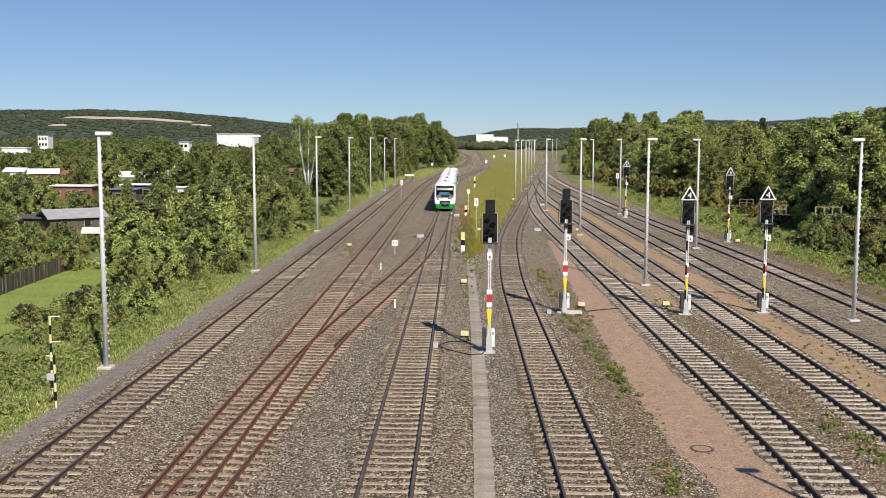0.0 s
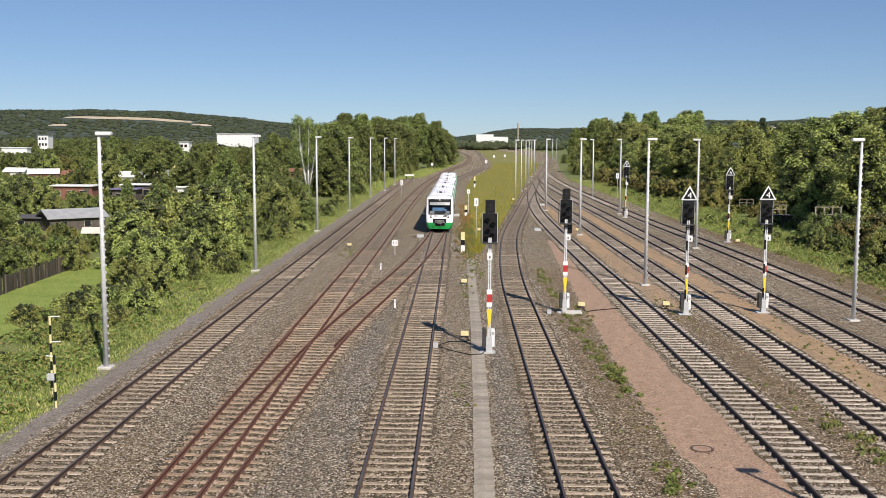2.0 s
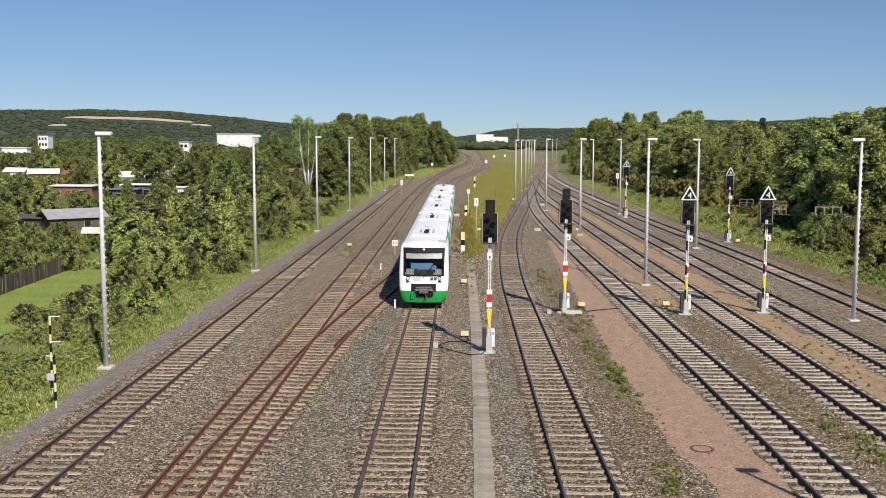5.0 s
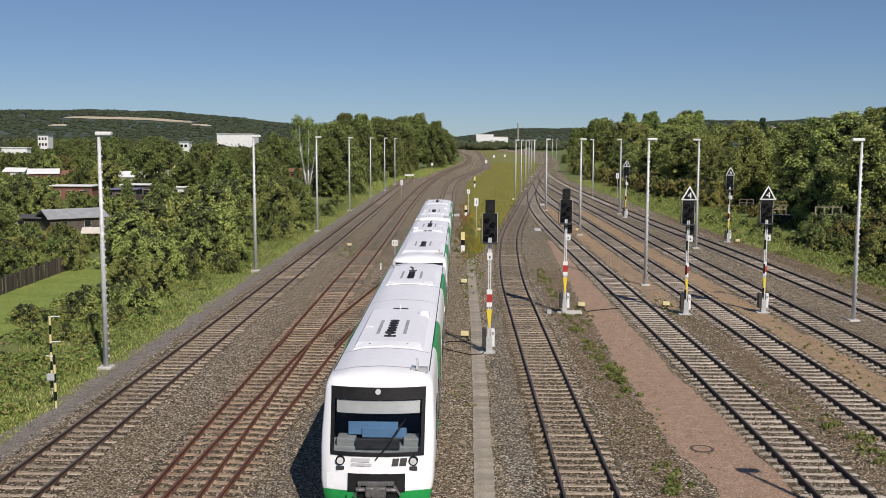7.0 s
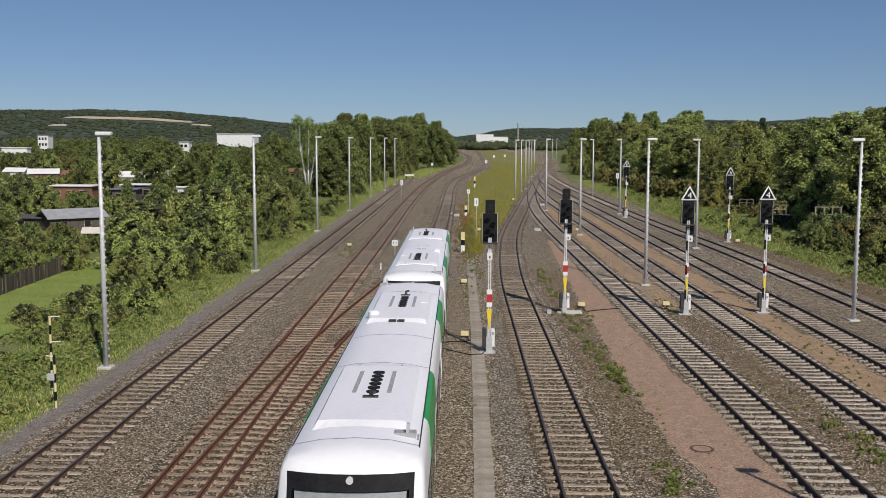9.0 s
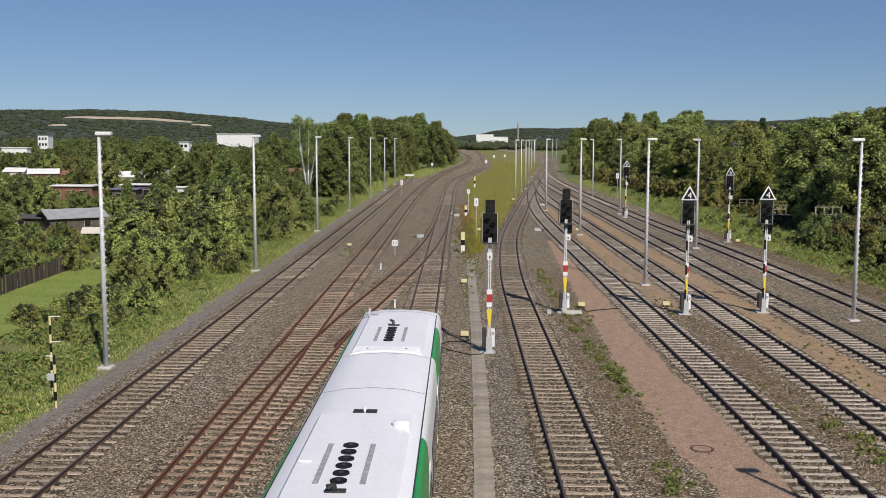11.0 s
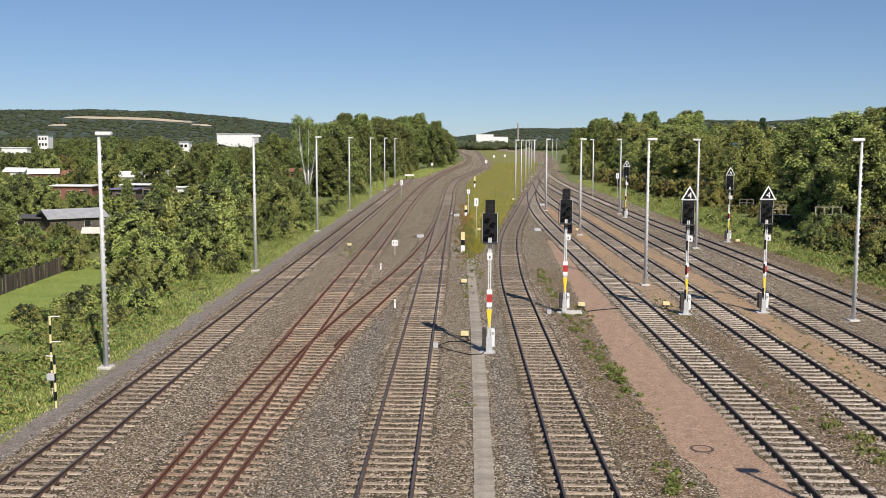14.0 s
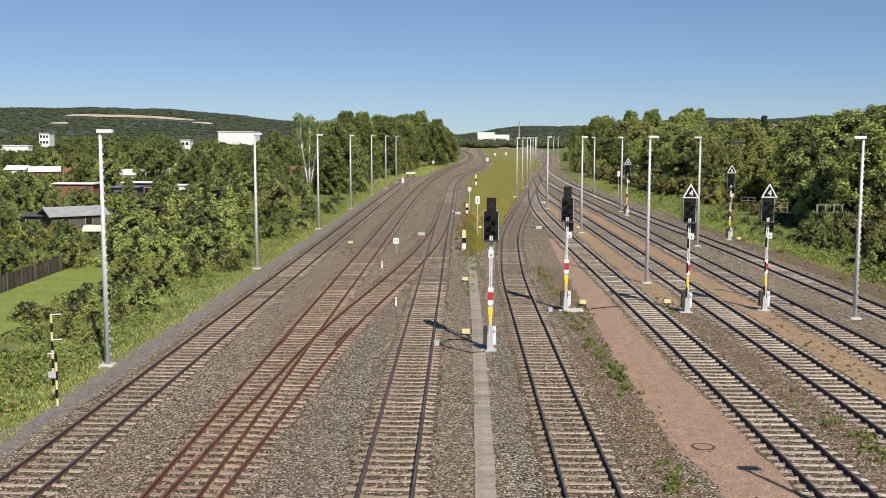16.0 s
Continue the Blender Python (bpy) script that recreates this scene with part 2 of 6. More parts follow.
# ---- mesh helpers ----
def link(name, verts, faces, material, parent=None, label="", smooth=False):
    me = bpy.data.meshes.new(name)
    me.from_pydata([tuple(v) for v in verts], [], [tuple(f) for f in faces])
    mats = material if isinstance(material, (list, tuple)) else [material]
    for m in mats:
        me.materials.append(m)
    if smooth:
        me.polygons.foreach_set("use_smooth", [True] * len(me.polygons))
    me.update()
    ob = new(name, me)
    if parent:
        ob.parent = parent
    if label:
        tagged(ob, label)
    return ob


def part(name, bm, material, parent=None, label="", smooth=False):
    me = bpy.data.meshes.new(name)
    bmesh.ops.recalc_face_normals(bm, faces=bm.faces)
    bm.to_mesh(me)
    bm.free()
    mats = material if isinstance(material, (list, tuple)) else [material]
    for m in mats:
        me.materials.append(m)
    if smooth:
        me.polygons.foreach_set("use_smooth", [True] * len(me.polygons))
    ob = new(name, me)
    if parent:
        ob.parent = parent
    if label:
        tagged(ob, label)
    return ob


def box(bm, x0, x1, y0, y1, z0, z1, bevel=0.0, m=None):
    made = bmesh.ops.create_cube(bm, size=1)["verts"]
    t = Matrix.Translation(((x0 + x1) / 2, (y0 + y1) / 2, (z0 + z1) / 2)) @ Matrix.Diagonal((x1 - x0, y1 - y0, z1 - z0, 1))
    bmesh.ops.transform(bm, matrix=(m @ t) if m else t, verts=made)
    if bevel:
        edges = list({e for v in made for e in v.link_edges})
        bmesh.ops.bevel(bm, geom=edges, offset=bevel, segments=2, affect="EDGES", profile=0.6)
    return bm


def rod(bm, a, b, r0, r1=None, n=10, caps=True):
    a, b = Vector(a), Vector(b)
    d = b - a
    q = d.to_track_quat("Z", "Y").to_matrix().to_4x4()
    bmesh.ops.create_cone(bm, cap_ends=caps, segments=n, radius1=r0, radius2=r0 if r1 is None else r1, depth=d.length,
                          matrix=Matrix.Translation((a + b) / 2) @ q)
    return bm


def B():
    return bmesh.new()


def thing(name, m=None, **tags):
    ob = new(name)
    if m is not None:
        ob.matrix_basis = m
    return tagged(ob, **tags)


# ---- ground ----
def strip(name, rows, material, label, z, ragged=0.0, seed=1, step=0.3):
    """A sheet between a left and a right edge: rows of y, x left, x right."""
    rng = random.Random(seed)
    ys = np.arange(rows[0][0], rows[-1][0] + 0.01, step) if ragged else np.array([r[0] for r in rows])
    lx = np.interp(ys, [r[0] for r in rows], [r[1] for r in rows])
    rx = np.interp(ys, [r[0] for r in rows], [r[2] for r in rows])
    v, f = [], []

    def wob(y, k):
        return ragged * (1.1 * noise.noise((y * 0.3, seed, k)) + 0.8 * noise.noise((y * 1.4, seed, k + 5)) + 0.35 * rng.uniform(-1, 1))

    for y, a, b in zip(ys, lx, rx):
        v += [(a + wob(y, 1), y, z), (b + wob(y, 9), y, z)]
    for i in range(len(ys) - 1):
        f.append((2 * i, 2 * i + 1, 2 * i + 3, 2 * i + 2))
    return tagged(link(name, v, f, material), label, kind="structure")


def ground():
    xs = sorted(set([-4600, -3000, -1500, -700, -400] + list(range(-250, -15, 12)) + [-16, -15.4, 27, 27.6, 29] + list(range(32, 260, 12)) + [400, 700, 1500, 3000, 4600]))
    ys = sorted(set([-1500, -600, -300, -150] + list(range(-100, 500, 15)) + [600, 800, 1100, 1600, 2400, 3400, 4600]))
    v = []
    for y in ys:
        for x in xs:
            inside = -15.5 < x < 27.2
            z = -0.15 if inside else -0.06 + 0.25 * noise.noise((x * 0.05, y * 0.05, 0)) * min(1, max(0, (abs(x - 6) - 22) / 8))
            v.append((x, y, z))
    w = len(xs)
    f = [(j * w + i, j * w + i + 1, (j + 1) * w + i + 1, (j + 1) * w + i) for j in range(len(ys) - 1) for i in range(w - 1)]
    tagged(link("ground", v, f, M["soil"], smooth=True), "rough grassy ground stretching to the horizon", kind="structure")
    strip("ballast_bed", [(-150, -15.0, 26.8), (246, -14.6, 27), (258, -9.6, 28), (328, -5.6, 33), (410, -0.6, 41), (505, 2.2, 50), (600, 2.0, 54), (700, -1.0, 63), (820, -4, 68), (1000, -2, 60), (1200, 0, 40)], M["ballast"], "brown-grey crushed stone ballast of the yard", 0.0, ragged=0.25, step=0.8)
    strip("gravel_shoulder", [(-100, -15.25, -13.95), (200, -15.2, -14.0)], M["grit"], "fine grey gravel shoulder beside the track", 0.006, ragged=0.2, seed=3)
    strip("red_path", [(-60, 7.9, 9.8), (27, 7.4, 9.75), (34, 6.9, 9.5), (44, 7.1, 9.2), (60, 7.5, 9.25), (82, 8.1, 9.3), (98, 8.8, 9.2)], M["red_path"], "reddish crushed gravel service path between tracks", 0.006, ragged=0.2, seed=4)
    strip("grey_ballast", [(-60, -5.9, -3.3), (30, -5.6, -3.4), (45, -4.9, -3.5), (58, -4.2, -3.6)], M["ballast_grey"], "newer grey ballast beside the main line", 0.005, ragged=0.3, seed=18)
    strip("grey_ballast", [(-60, 1.2, 2.35), (45, 1.4, 2.35), (62, 1.7, 2.3)], M["ballast_grey"], "newer grey ballast beside the cable trough", 0.005, ragged=0.2, seed=19)
    strip("dirty_ballast", [(15, 12.1, 13.7), (30, 12.0, 13.6), (45, 12.0, 13.5), (57, 12.2, 13.3)], M["ballast_dirt"], "brown dirt-filled ballast between two sidings", 0.005, ragged=0.3, seed=15)
    strip("dirty_ballast", [(15, 5.3, 7.2), (30, 5.2, 6.8), (48, 5.3, 7.0), (75, 5.6, 7.7)], M["ballast_dirt"], "brown dirt-filled ballast beside the red path", 0.004, ragged=0.35, seed=16)
    strip("dirty_ballast", [(40, 26.3, 29.6), (60, 26.3, 29.4), (75, 26.3, 28.9), (95, 26.3, 28.0), (130, 26.3, 27.3)], M["ballast_dirt"], "bare stony soil at the foot of the bank", 0.012, ragged=0.35, seed=17)
    strip("tan_path", [(20, 16.3, 18.0), (52, 16.3, 17.9), (75, 16.3, 17.7), (140, 16.2, 17.5)], M["tan_path"], "sandy tan service path between tracks", 0.006, ragged=0.25, seed=5)
    strip("tan_path", [(58, 12.0, 13.6), (100, 12.0, 13.6), (150, 12.2, 13.4)], M["tan_path"], "sandy tan service path between tracks", 0.006, ragged=0.25, seed=6)
    strip("meadow", [(86, 1.0, 1.9), (100, 0.6, 3.2), (112, 0.8, 4.6), (130, 1.2, 6.2), (167, 1.2, 9.8), (211, 1.5, 13.8), (245, 3.0, 17), (290, 6.5, 21.5), (335, 10.5, 26), (400, 13.5, 32), (600, 15.5, 42), (700, 16, 43), (800, 16, 40), (960, 15, 30)],
          M["meadow"], "yellow-green flowering meadow between the tracks", 0.03, ragged=0.3, seed=7)
    strip("lawn", [(44, -31, -22.5), (50, -31, -22.8), (60, -30.5, -22.6), (70, -29.3, -22.3), (74, -29, -23)], M["lawn"], "mown green lawn beside the garden fence", 0.06, ragged=0.15, seed=8)


# ---- tracks ----
def smooth_line(pts, step=0.6):
    """Even points on a smooth line through (x, y) points."""
    p = np.array(pts, float)
    ys = np.arange(p[0, 1], p[-1, 1], 0.5)
    slope = np.gradient(p[:, 0], p[:, 1])
    i = np.clip(np.searchsorted(p[:, 1], ys, "right") - 1, 0, len(p) - 2)
    h = p[i + 1, 1] - p[i, 1]
    s = (ys - p[i, 1]) / h
    x = ((2 * s**3 - 3 * s**2 + 1) * p[i, 0] + (s**3 - 2 * s**2 + s) * h * slope[i] + (-2 * s**3 + 3 * s**2) * p[i + 1, 0] + (s**3 - s**2) * h * slope[i + 1])
    d = np.concatenate([[0], np.cumsum(np.hypot(np.diff(x), np.diff(ys)))])
    k = np.arange(0, d[-1], step)
    xx, yy = np.interp(k, d, x), np.interp(k, d, ys)
    a = np.arctan2(np.gradient(xx), np.gradient(yy))
    return xx, yy, a


PROFILE = [(-0.065, 0.03), (0.065, 0.03), (0.065, 0.04), (0.012, 0.055), (0.012, 0.135), (0.035, 0.145), (0.035, 0.176), (0.028, 0.181), (-0.028, 0.181), (-0.035, 0.176), (-0.035, 0.145), (-0.012, 0.135), (-0.012, 0.055), (-0.065, 0.04)]


def rail(xx, yy, a, off, mats, parent, dz=0.0):
    keep = [0]
    for i in range(1, len(xx)):
        if abs(a[i] - a[keep[-1]]) > 0.004 or yy[i] - yy[keep[-1]] > 25 or i == len(xx) - 1:
            keep.append(i)
    v, f, n = [], [], len(PROFILE)
    for i in keep:
        c, s = math.cos(a[i]), math.sin(a[i])
        for u, z in PROFILE:
            v.append((xx[i] + (off + u) * c, yy[i] - (off + u) * s, z + dz))
    for k in range(len(keep) - 1):
        for j in range(n):
            f.append((k * n + j, k * n + (j + 1) % n, (k + 1) * n + (j + 1) % n, (k + 1) * n + j))
    ob = link("rail", v, f, mats, parent)
    ob.data.polygons.foreach_set("material_index", [1 if i % n == 7 else 0 for i in range(len(f))])
    return ob


def sleeper_mesh(length, material, top=0.085):
    """Trapezoid sleeper, lower in its middle, with rail fastenings."""
    bm = B()
    h, rows = length / 2, []
    for x, z, w in ((-h, 0.004, top * 0.7), (-h + 0.1, 0.034, top), (-0.55, 0.044, top), (-0.25, 0.026, top * 0.85), (0.25, 0.026, top * 0.85), (0.55, 0.044, top), (h - 0.1, 0.034, top), (h, 0.004, top * 0.7)):
        rows.append([bm.verts.new(p) for p in ((x, -w - 0.05, -0.06), (x, -w, z), (x, w, z), (x, w + 0.05, -0.06))])
    for a, b in zip(rows, rows[1:]):
        for i in range(3):
            bm.faces.new((a[i], b[i], b[i + 1], a[i + 1]))
    bm.faces.new(rows[0]), bm.faces.new(rows[-1][::-1])
    for x in (-0.7525, 0.7525):
        for d in (-0.11, 0.11):
            box(bm, x + d - 0.035, x + d + 0.035, -0.055, 0.055, 0.03, 0.07)
    me = bpy.data.meshes.new("sleeper")
    bmesh.ops.recalc_face_normals(bm, faces=bm.faces)
    bm.to_mesh(me)
    bm.free()
    me.materials.append(material)
    return me


def track(pts, sleeper, rail_mats, label, near=(24, 150), bare=None, bed_z=0.008, dirty="sleeper_dirty"):
    worn = sleeper.copy()
    worn.materials[0] = M[dirty]
    ob = thing("railway_track", label=label, category="railway track", group="tracks of the yard", kind="structure")
    xx, yy, a = smooth_line(pts, 0.615)
    for off in (-0.7525, 0.7525):
        rail(xx, yy, a, off, rail_mats, ob)
    rng = random.Random(len(xx))
    bed_v, bed_f = [], []
    for i in range(0, len(xx), 2):
        c, q = math.cos(a[i]), math.sin(a[i])
        for u in (-1.28 + rng.uniform(-0.12, 0.12), 1.28 + rng.uniform(-0.12, 0.12)):
            bed_v.append((xx[i] + u * c, yy[i] - u * q, bed_z))
    bed_f = [(2 * i, 2 * i + 1, 2 * i + 3, 2 * i + 2) for i in range(len(bed_v) // 2 - 1)]
    link("crib_stones", bed_v, bed_f, M["track_bed"], ob, "darker stones between the sleepers")
    far_v, far_f = [], []
    for x, y, t in zip(xx, yy, a):
        if bare and bare[0] < y < bare[1]:
            continue
        if near[0] < y < near[1]:
            o = new("sleeper", worn if rng.random() < (y - 52) / 42 else sleeper)
            o.parent = ob
            o.matrix_basis = pose(x + rng.uniform(-0.02, 0.02), y + rng.uniform(-0.02, 0.02), rng.uniform(-0.012, 0.006), 0, 0, -math.degrees(t) + rng.uniform(-0.6, 0.6))
        elif y > -70:
            k = len(far_v)
            for u, w in ((-1.17, -0.085), (1.17, -0.085), (1.17, 0.085), (-1.17, 0.085)):
                for z in (-0.1, 0.036):
                    far_v.append((x + u, y + w, z))
            far_f += [(k + 1, k + 3, k + 5, k + 7), (k, k + 2, k + 3, k + 1), (k + 4, k + 6, k + 7, k + 5), (k + 2, k + 4, k + 5, k + 3), (k + 6, k, k + 1, k + 7)]
    if far_v:
        tagged(link("far_sleepers", far_v, far_f, M[dirty], ob), kind="stuff")
    return ob


TRAIN_LINE = [(-2.03, -160), (-2.03, 0), (-2.03, 60), (-2.03, 110), (-1.88, 150), (-1.65, 206), (-0.5, 243), (3.5, 290), (7.4, 332), (10.3, 393), (11.6, 480), (12.6, 570), (14.4, 870)]


def tracks():
    old, rust, fresh = sleeper_mesh(2.35, M["sleeper_old"], 0.075), sleeper_mesh(2.45, M["sleeper_rust"], 0.085), sleeper_mesh(2.45, M["sleeper_new"], 0.095)
    plain = sleeper_mesh(2.45, M["sleeper_old"], 0.09)
    brown, red = [M["rail"], M["rail_top"]], [M["rail_rust"], M["rail_rust"]]
    track([(-12.33, -160), (-12.33, 0), (-12.33, 120), (-12.25, 243)], plain, brown, "siding track with weathered sleepers ending at a buffer stop")
    track([(-7.86, -160), (-7.86, 0), (-7.86, 100), (-7.95, 160), (-7.0, 227), (-5.6, 265), (-2.4, 328), (2.8, 410), (5.4, 505), (5.2, 600), (3.0, 690), (-6, 800)], rust, red, "rusty track with brown sleepers curving away behind trees")
    track([(-7.86, -2), (-7.80, 10), (-7.27, 26), (-6.85, 37), (-6.35, 47.5), (-5.84, 54), (-5.05, 62), (-4.07, 72.6), (-2.75, 92), (-2.20, 108), (-2.02, 120)], rust, red, "rusty crossover track between two lines", bed_z=0.013)
    track(TRAIN_LINE, old, brown, "main line track with sandy brown sleepers")
    track([(3.72, -160), (3.72, 0), (3.72, 48), (3.72, 56), (3.78, 67), (4.32, 84), (5.1, 99), (6.15, 112), (7.85, 129), (11.5, 167), (14.9, 200), (18.3, 235), (25.5, 303), (31, 357), (36, 408), (48, 540), (60, 700)], old, brown, "track curving into the ladder of points")
    track([(10.72, -160), (10.72, 0), (10.78, 40), (10.55, 80), (10.42, 112), (10.75, 135), (11.9, 160), (13.9, 190)], fresh, brown, "siding track with pale concrete sleepers", dirty="sleeper_pale_dirty")
    track([(15.05, -160), (15.0, 0), (15.0, 50), (14.9, 80), (14.8, 130), (14.85, 165), (15.9, 195), (18.0, 232)], fresh, brown, "siding track with pale concrete sleepers", dirty="sleeper_pale_dirty")
    track([(19.4, -160), (19.4, 0), (19.3, 60), (19.2, 100), (19.1, 165), (19.2, 205), (20.2, 240), (22.4, 273)], fresh, brown, "siding track with pale concrete sleepers", dirty="sleeper_pale_dirty")
    track([(24.2, -160), (24.2, 0), (24.15, 60), (23.9, 90), (23.2, 115), (22.9, 160), (23.2, 220), (24.8, 270), (27.9, 325)], fresh, brown, "siding track with pale concrete sleepers", dirty="sleeper_pale_dirty")


def loose_stones():
    """Stones lying on top of the ballast and over the sleeper edges, near the bridge."""
    rng = np.random.default_rng(9)
    n = 90000
    y = 24.5 + 62 * rng.random(n) ** 1.5
    x = -14.2 + 40.4 * rng.random(n)
    lo, hi = np.interp(y, [24, 34, 60], [7.3, 6.9, 7.5]), np.interp(y, [24, 34, 60], [9.7, 9.4, 9.2])
    keep = ~((x > lo) & (x < hi) & (rng.random(n) > 0.06)) & ~((x > 16.4) & (x < 17.9) & (rng.random(n) > 0.2)) & (x > -0.62 * y * 0.72 - 4) & (x < 0.46 * y + 2) & ~((x > 0.5) & (x < 1.25) & (rng.random(n) > 0.08))
    x, y = x[keep], y[keep]
    n = len(x)
    r = 0.022 + 0.03 * rng.random(n) ** 1.6
    base = np.array([(1, 0, 0), (0, 1, 0), (-1, 0, 0), (0, -1, 0), (0, 0, 0.8), (0, 0, -0.5)], float)
    v = base[None] * (0.7 + 0.6 * rng.random((n, 6, 3)))
    a = rng.random(n) * 6.283
    c, q = np.cos(a)[:, None], np.sin(a)[:, None]
    px, py = v[:, :, 0] * c - v[:, :, 1] * q, v[:, :, 0] * q + v[:, :, 1] * c
    v = np.stack([px * r[:, None] + x[:, None], py * r[:, None] + y[:, None], v[:, :, 2] * r[:, None] + 0.018], 2)
    f = np.array([(0, 1, 4), (1, 2, 4), (2, 3, 4), (3, 0, 4)])
    f = (np.arange(n)[:, None, None] * 6 + f[None]).reshape(-1, 3)
    tagged(new("loose_stones", quick("loose_stones", v.reshape(-1, 3), f, M["loose_stone"])), "loose ballast stones lying between and over the sleepers", kind="stuff")


# ---- lamps ----
def mast(x, y, top, side, label):
    ob = thing("lamp_mast", pose(x, y, 0.0), label=label, category="lamp mast", group="yard lamp masts")
    bm = B()
    rod(bm, (0, 0, 0.1), (0, 0, top - 0.1), 0.125, 0.07, 8)
    part("pole", bm, M["steel"], ob, smooth=True)
    bm = B()
    for k in range(int(top / 0.33)):
        z = 0.5 + k * 0.33
        if z > top - 0.6:
            break
        s = 0.125 - 0.05 * z / top
        box(bm, -s * 0.5, s + 0.04, -0.03, 0.03, z, z + 0.08)
    tagged(part("climbing_steps", bm, M["steel"], ob), kind="stuff")
    bm = B()
    box(bm, -0.3, 0.3, -0.3, 0.3, -0.1, 0.1, 0.03)
    part("base_plate", bm, M["pale_concrete"], ob, "square pale concrete footing")
    bm = B()
    box(bm, -0.12 if side > 0 else -0.55, 0.55 if side > 0 else 0.12, -0.15, 0.15, top - 0.1, top + 0.06, 0.045)
    head = part("lamp_head", bm, M["white"], ob, "flat white lamp head")
    bm = B()
    box(bm, 0.02 if side > 0 else -0.46, 0.46 if side > 0 else -0.02, -0.11, 0.11, top - 0.115, top - 0.10)
    part("lens", bm, M["grey_box"], head)
    return ob


def masts():
    tall = "tall galvanised lamp mast with flat white head on grass verge"
    for x, y in ((-15.2, 41.7), (-15.25, 73.4), (-15.25, 105.8), (-15.2, 136.8), (-15.2, 169.6), (-14.3, 190), (-13.95, 214.7)):
        mast(x, y, 10.1, 1, tall)
    mid = "galvanised steel lamp mast with a flat white head between the tracks"
    for x, y, s in ((12.8, 67.4, 1), (12.63, 103.2, 1), (12.2, 139, 1), (21.87, 54.4, -1), (21.87, 91.1, -1), (21.6, 133.2, -1), (22.4, 166.5, -1), (13.1, 18.9, 1)):
        mast(x, y, 10.0, s, mid)
    far = "distant lamp mast in the row beside the point ladder"
    for x, y in ((9.4, 165.3), (11.95, 191.2), (13.4, 200.2), (16.3, 232.8), (19.5, 268), (23.3, 307.9), (26, 345), (29.5, 392), (33, 440), (38, 500), (40.3, 412), (46.1, 494)):
        mast(x, y, 9.85 if x < 39 else 10.3, 1, far)


# ---- vegetation ----
def leaf_cloud(rng, clumps, count, size, flat=1.0, droop=0.0):
    """Leaves as small four-cornered blades on the skins of clumps (centre, radii)."""
    w = np.array([c[1][0] * c[1][2] for c in clumps])
    which = rng.choice(len(clumps), count, p=w / w.sum())
    cen = np.array([c[0] for c in clumps])[which]
    rad = np.array([c[1] for c in clumps])[which]
    d = rng.normal(size=(count, 3))
    d /= np.linalg.norm(d, axis=1)[:, None]
    d[:, 2] = np.where(d[:, 2] < -0.55, -d[:, 2], d[:, 2])
    p = cen + d * rad * (0.45 + 0.75 * rng.random((count, 1)))
    nrm = d * 0.85 + rng.normal(size=(count, 3)) * 0.5 + np.array([0, 0, 0.4])
    nrm /= np.linalg.norm(nrm, axis=1)[:, None]
    t = np.cross(nrm, rng.normal(size=(count, 3)))
    t /= np.linalg.norm(t, axis=1)[:, None]
    b = np.cross(nrm, t)
    s = size * (0.55 + 0.9 * rng.random((count, 1)))
    v = np.empty((count, 3, 3))
    v[:, 0], v[:, 1], v[:, 2] = p - t * s - b * s * 0.5, p - t * s * 0.6 + b * s * 0.62, p + t * s * 1.2
    v[:, 2, 2] -= droop * s[:, 0]
    return v.reshape(-1, 3), np.arange(count * 3).reshape(-1, 3)


def quick(name, v, f, material, inner=0):
    me = bpy.data.meshes.new(name)
    k = f.shape[1]
    me.vertices.add(len(v))
    me.vertices.foreach_set("co", np.asarray(v, np.float32).ravel())
    me.loops.add(f.size)
    me.loops.foreach_set("vertex_index", np.asarray(f, np.int32).ravel())
    me.polygons.add(len(f))
    me.polygons.foreach_set("loop_start", np.arange(0, f.size, k, dtype=np.int32))
    me.polygons.foreach_set("loop_total", np.full(len(f), k, np.int32))
    me.materials.append(material)
    # the last faces get the dark green painted as inner shade
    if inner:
        me.materials.append(M["leaf_core_shade"])
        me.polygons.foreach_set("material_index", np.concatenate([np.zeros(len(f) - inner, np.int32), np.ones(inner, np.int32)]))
    me.update(calc_edges=True)
    return me


def core(rng, clumps, shrink=0.66):
    """Uneven dense inside of each clump, to take a dark colour that stands for shade."""
    v, f = [], []
    for c, r in clumps:
        k = len(v)
        for i in range(5):
            th = math.pi * (i + 0.5) / 5
            for j in range(7):
                ph = 2 * math.pi * j / 7
                s = shrink * rng.uniform(0.8, 1.1)
                v.append((c[0] + r[0] * s * math.sin(th) * math.cos(ph), c[1] + r[1] * s * math.sin(th) * math.sin(ph), c[2] + r[2] * s * math.cos(th)))
        for i in range(4):
            for j in range(7):
                a, b, c2, d = k + i * 7 + j, k + i * 7 + (j + 1) % 7, k + i * 7 + 7 + (j + 1) % 7, k + i * 7 + 7 + j
                f += [(a, b, c2), (a, c2, d)]
    return np.array(v), np.array(f)


def reach_at(shape, u, w):
    """Half width of a crown at the share u of its height."""
    if shape == "round":
        return w * 0.5 * math.sqrt(max(0.05, 1 - (2 * u - 0.85) ** 2 * 0.9))
    if shape == "tall":
        return w * 0.5 * (0.55 + 0.45 * math.sin(math.pi * min(1, u * 1.1))) * (1 - 0.6 * u * u)
    if shape == "cone":
        return w * 0.5 * (1.02 - u)
    return w * 0.5 * math.sqrt(max(0.08, 1 - u * u * 0.85))


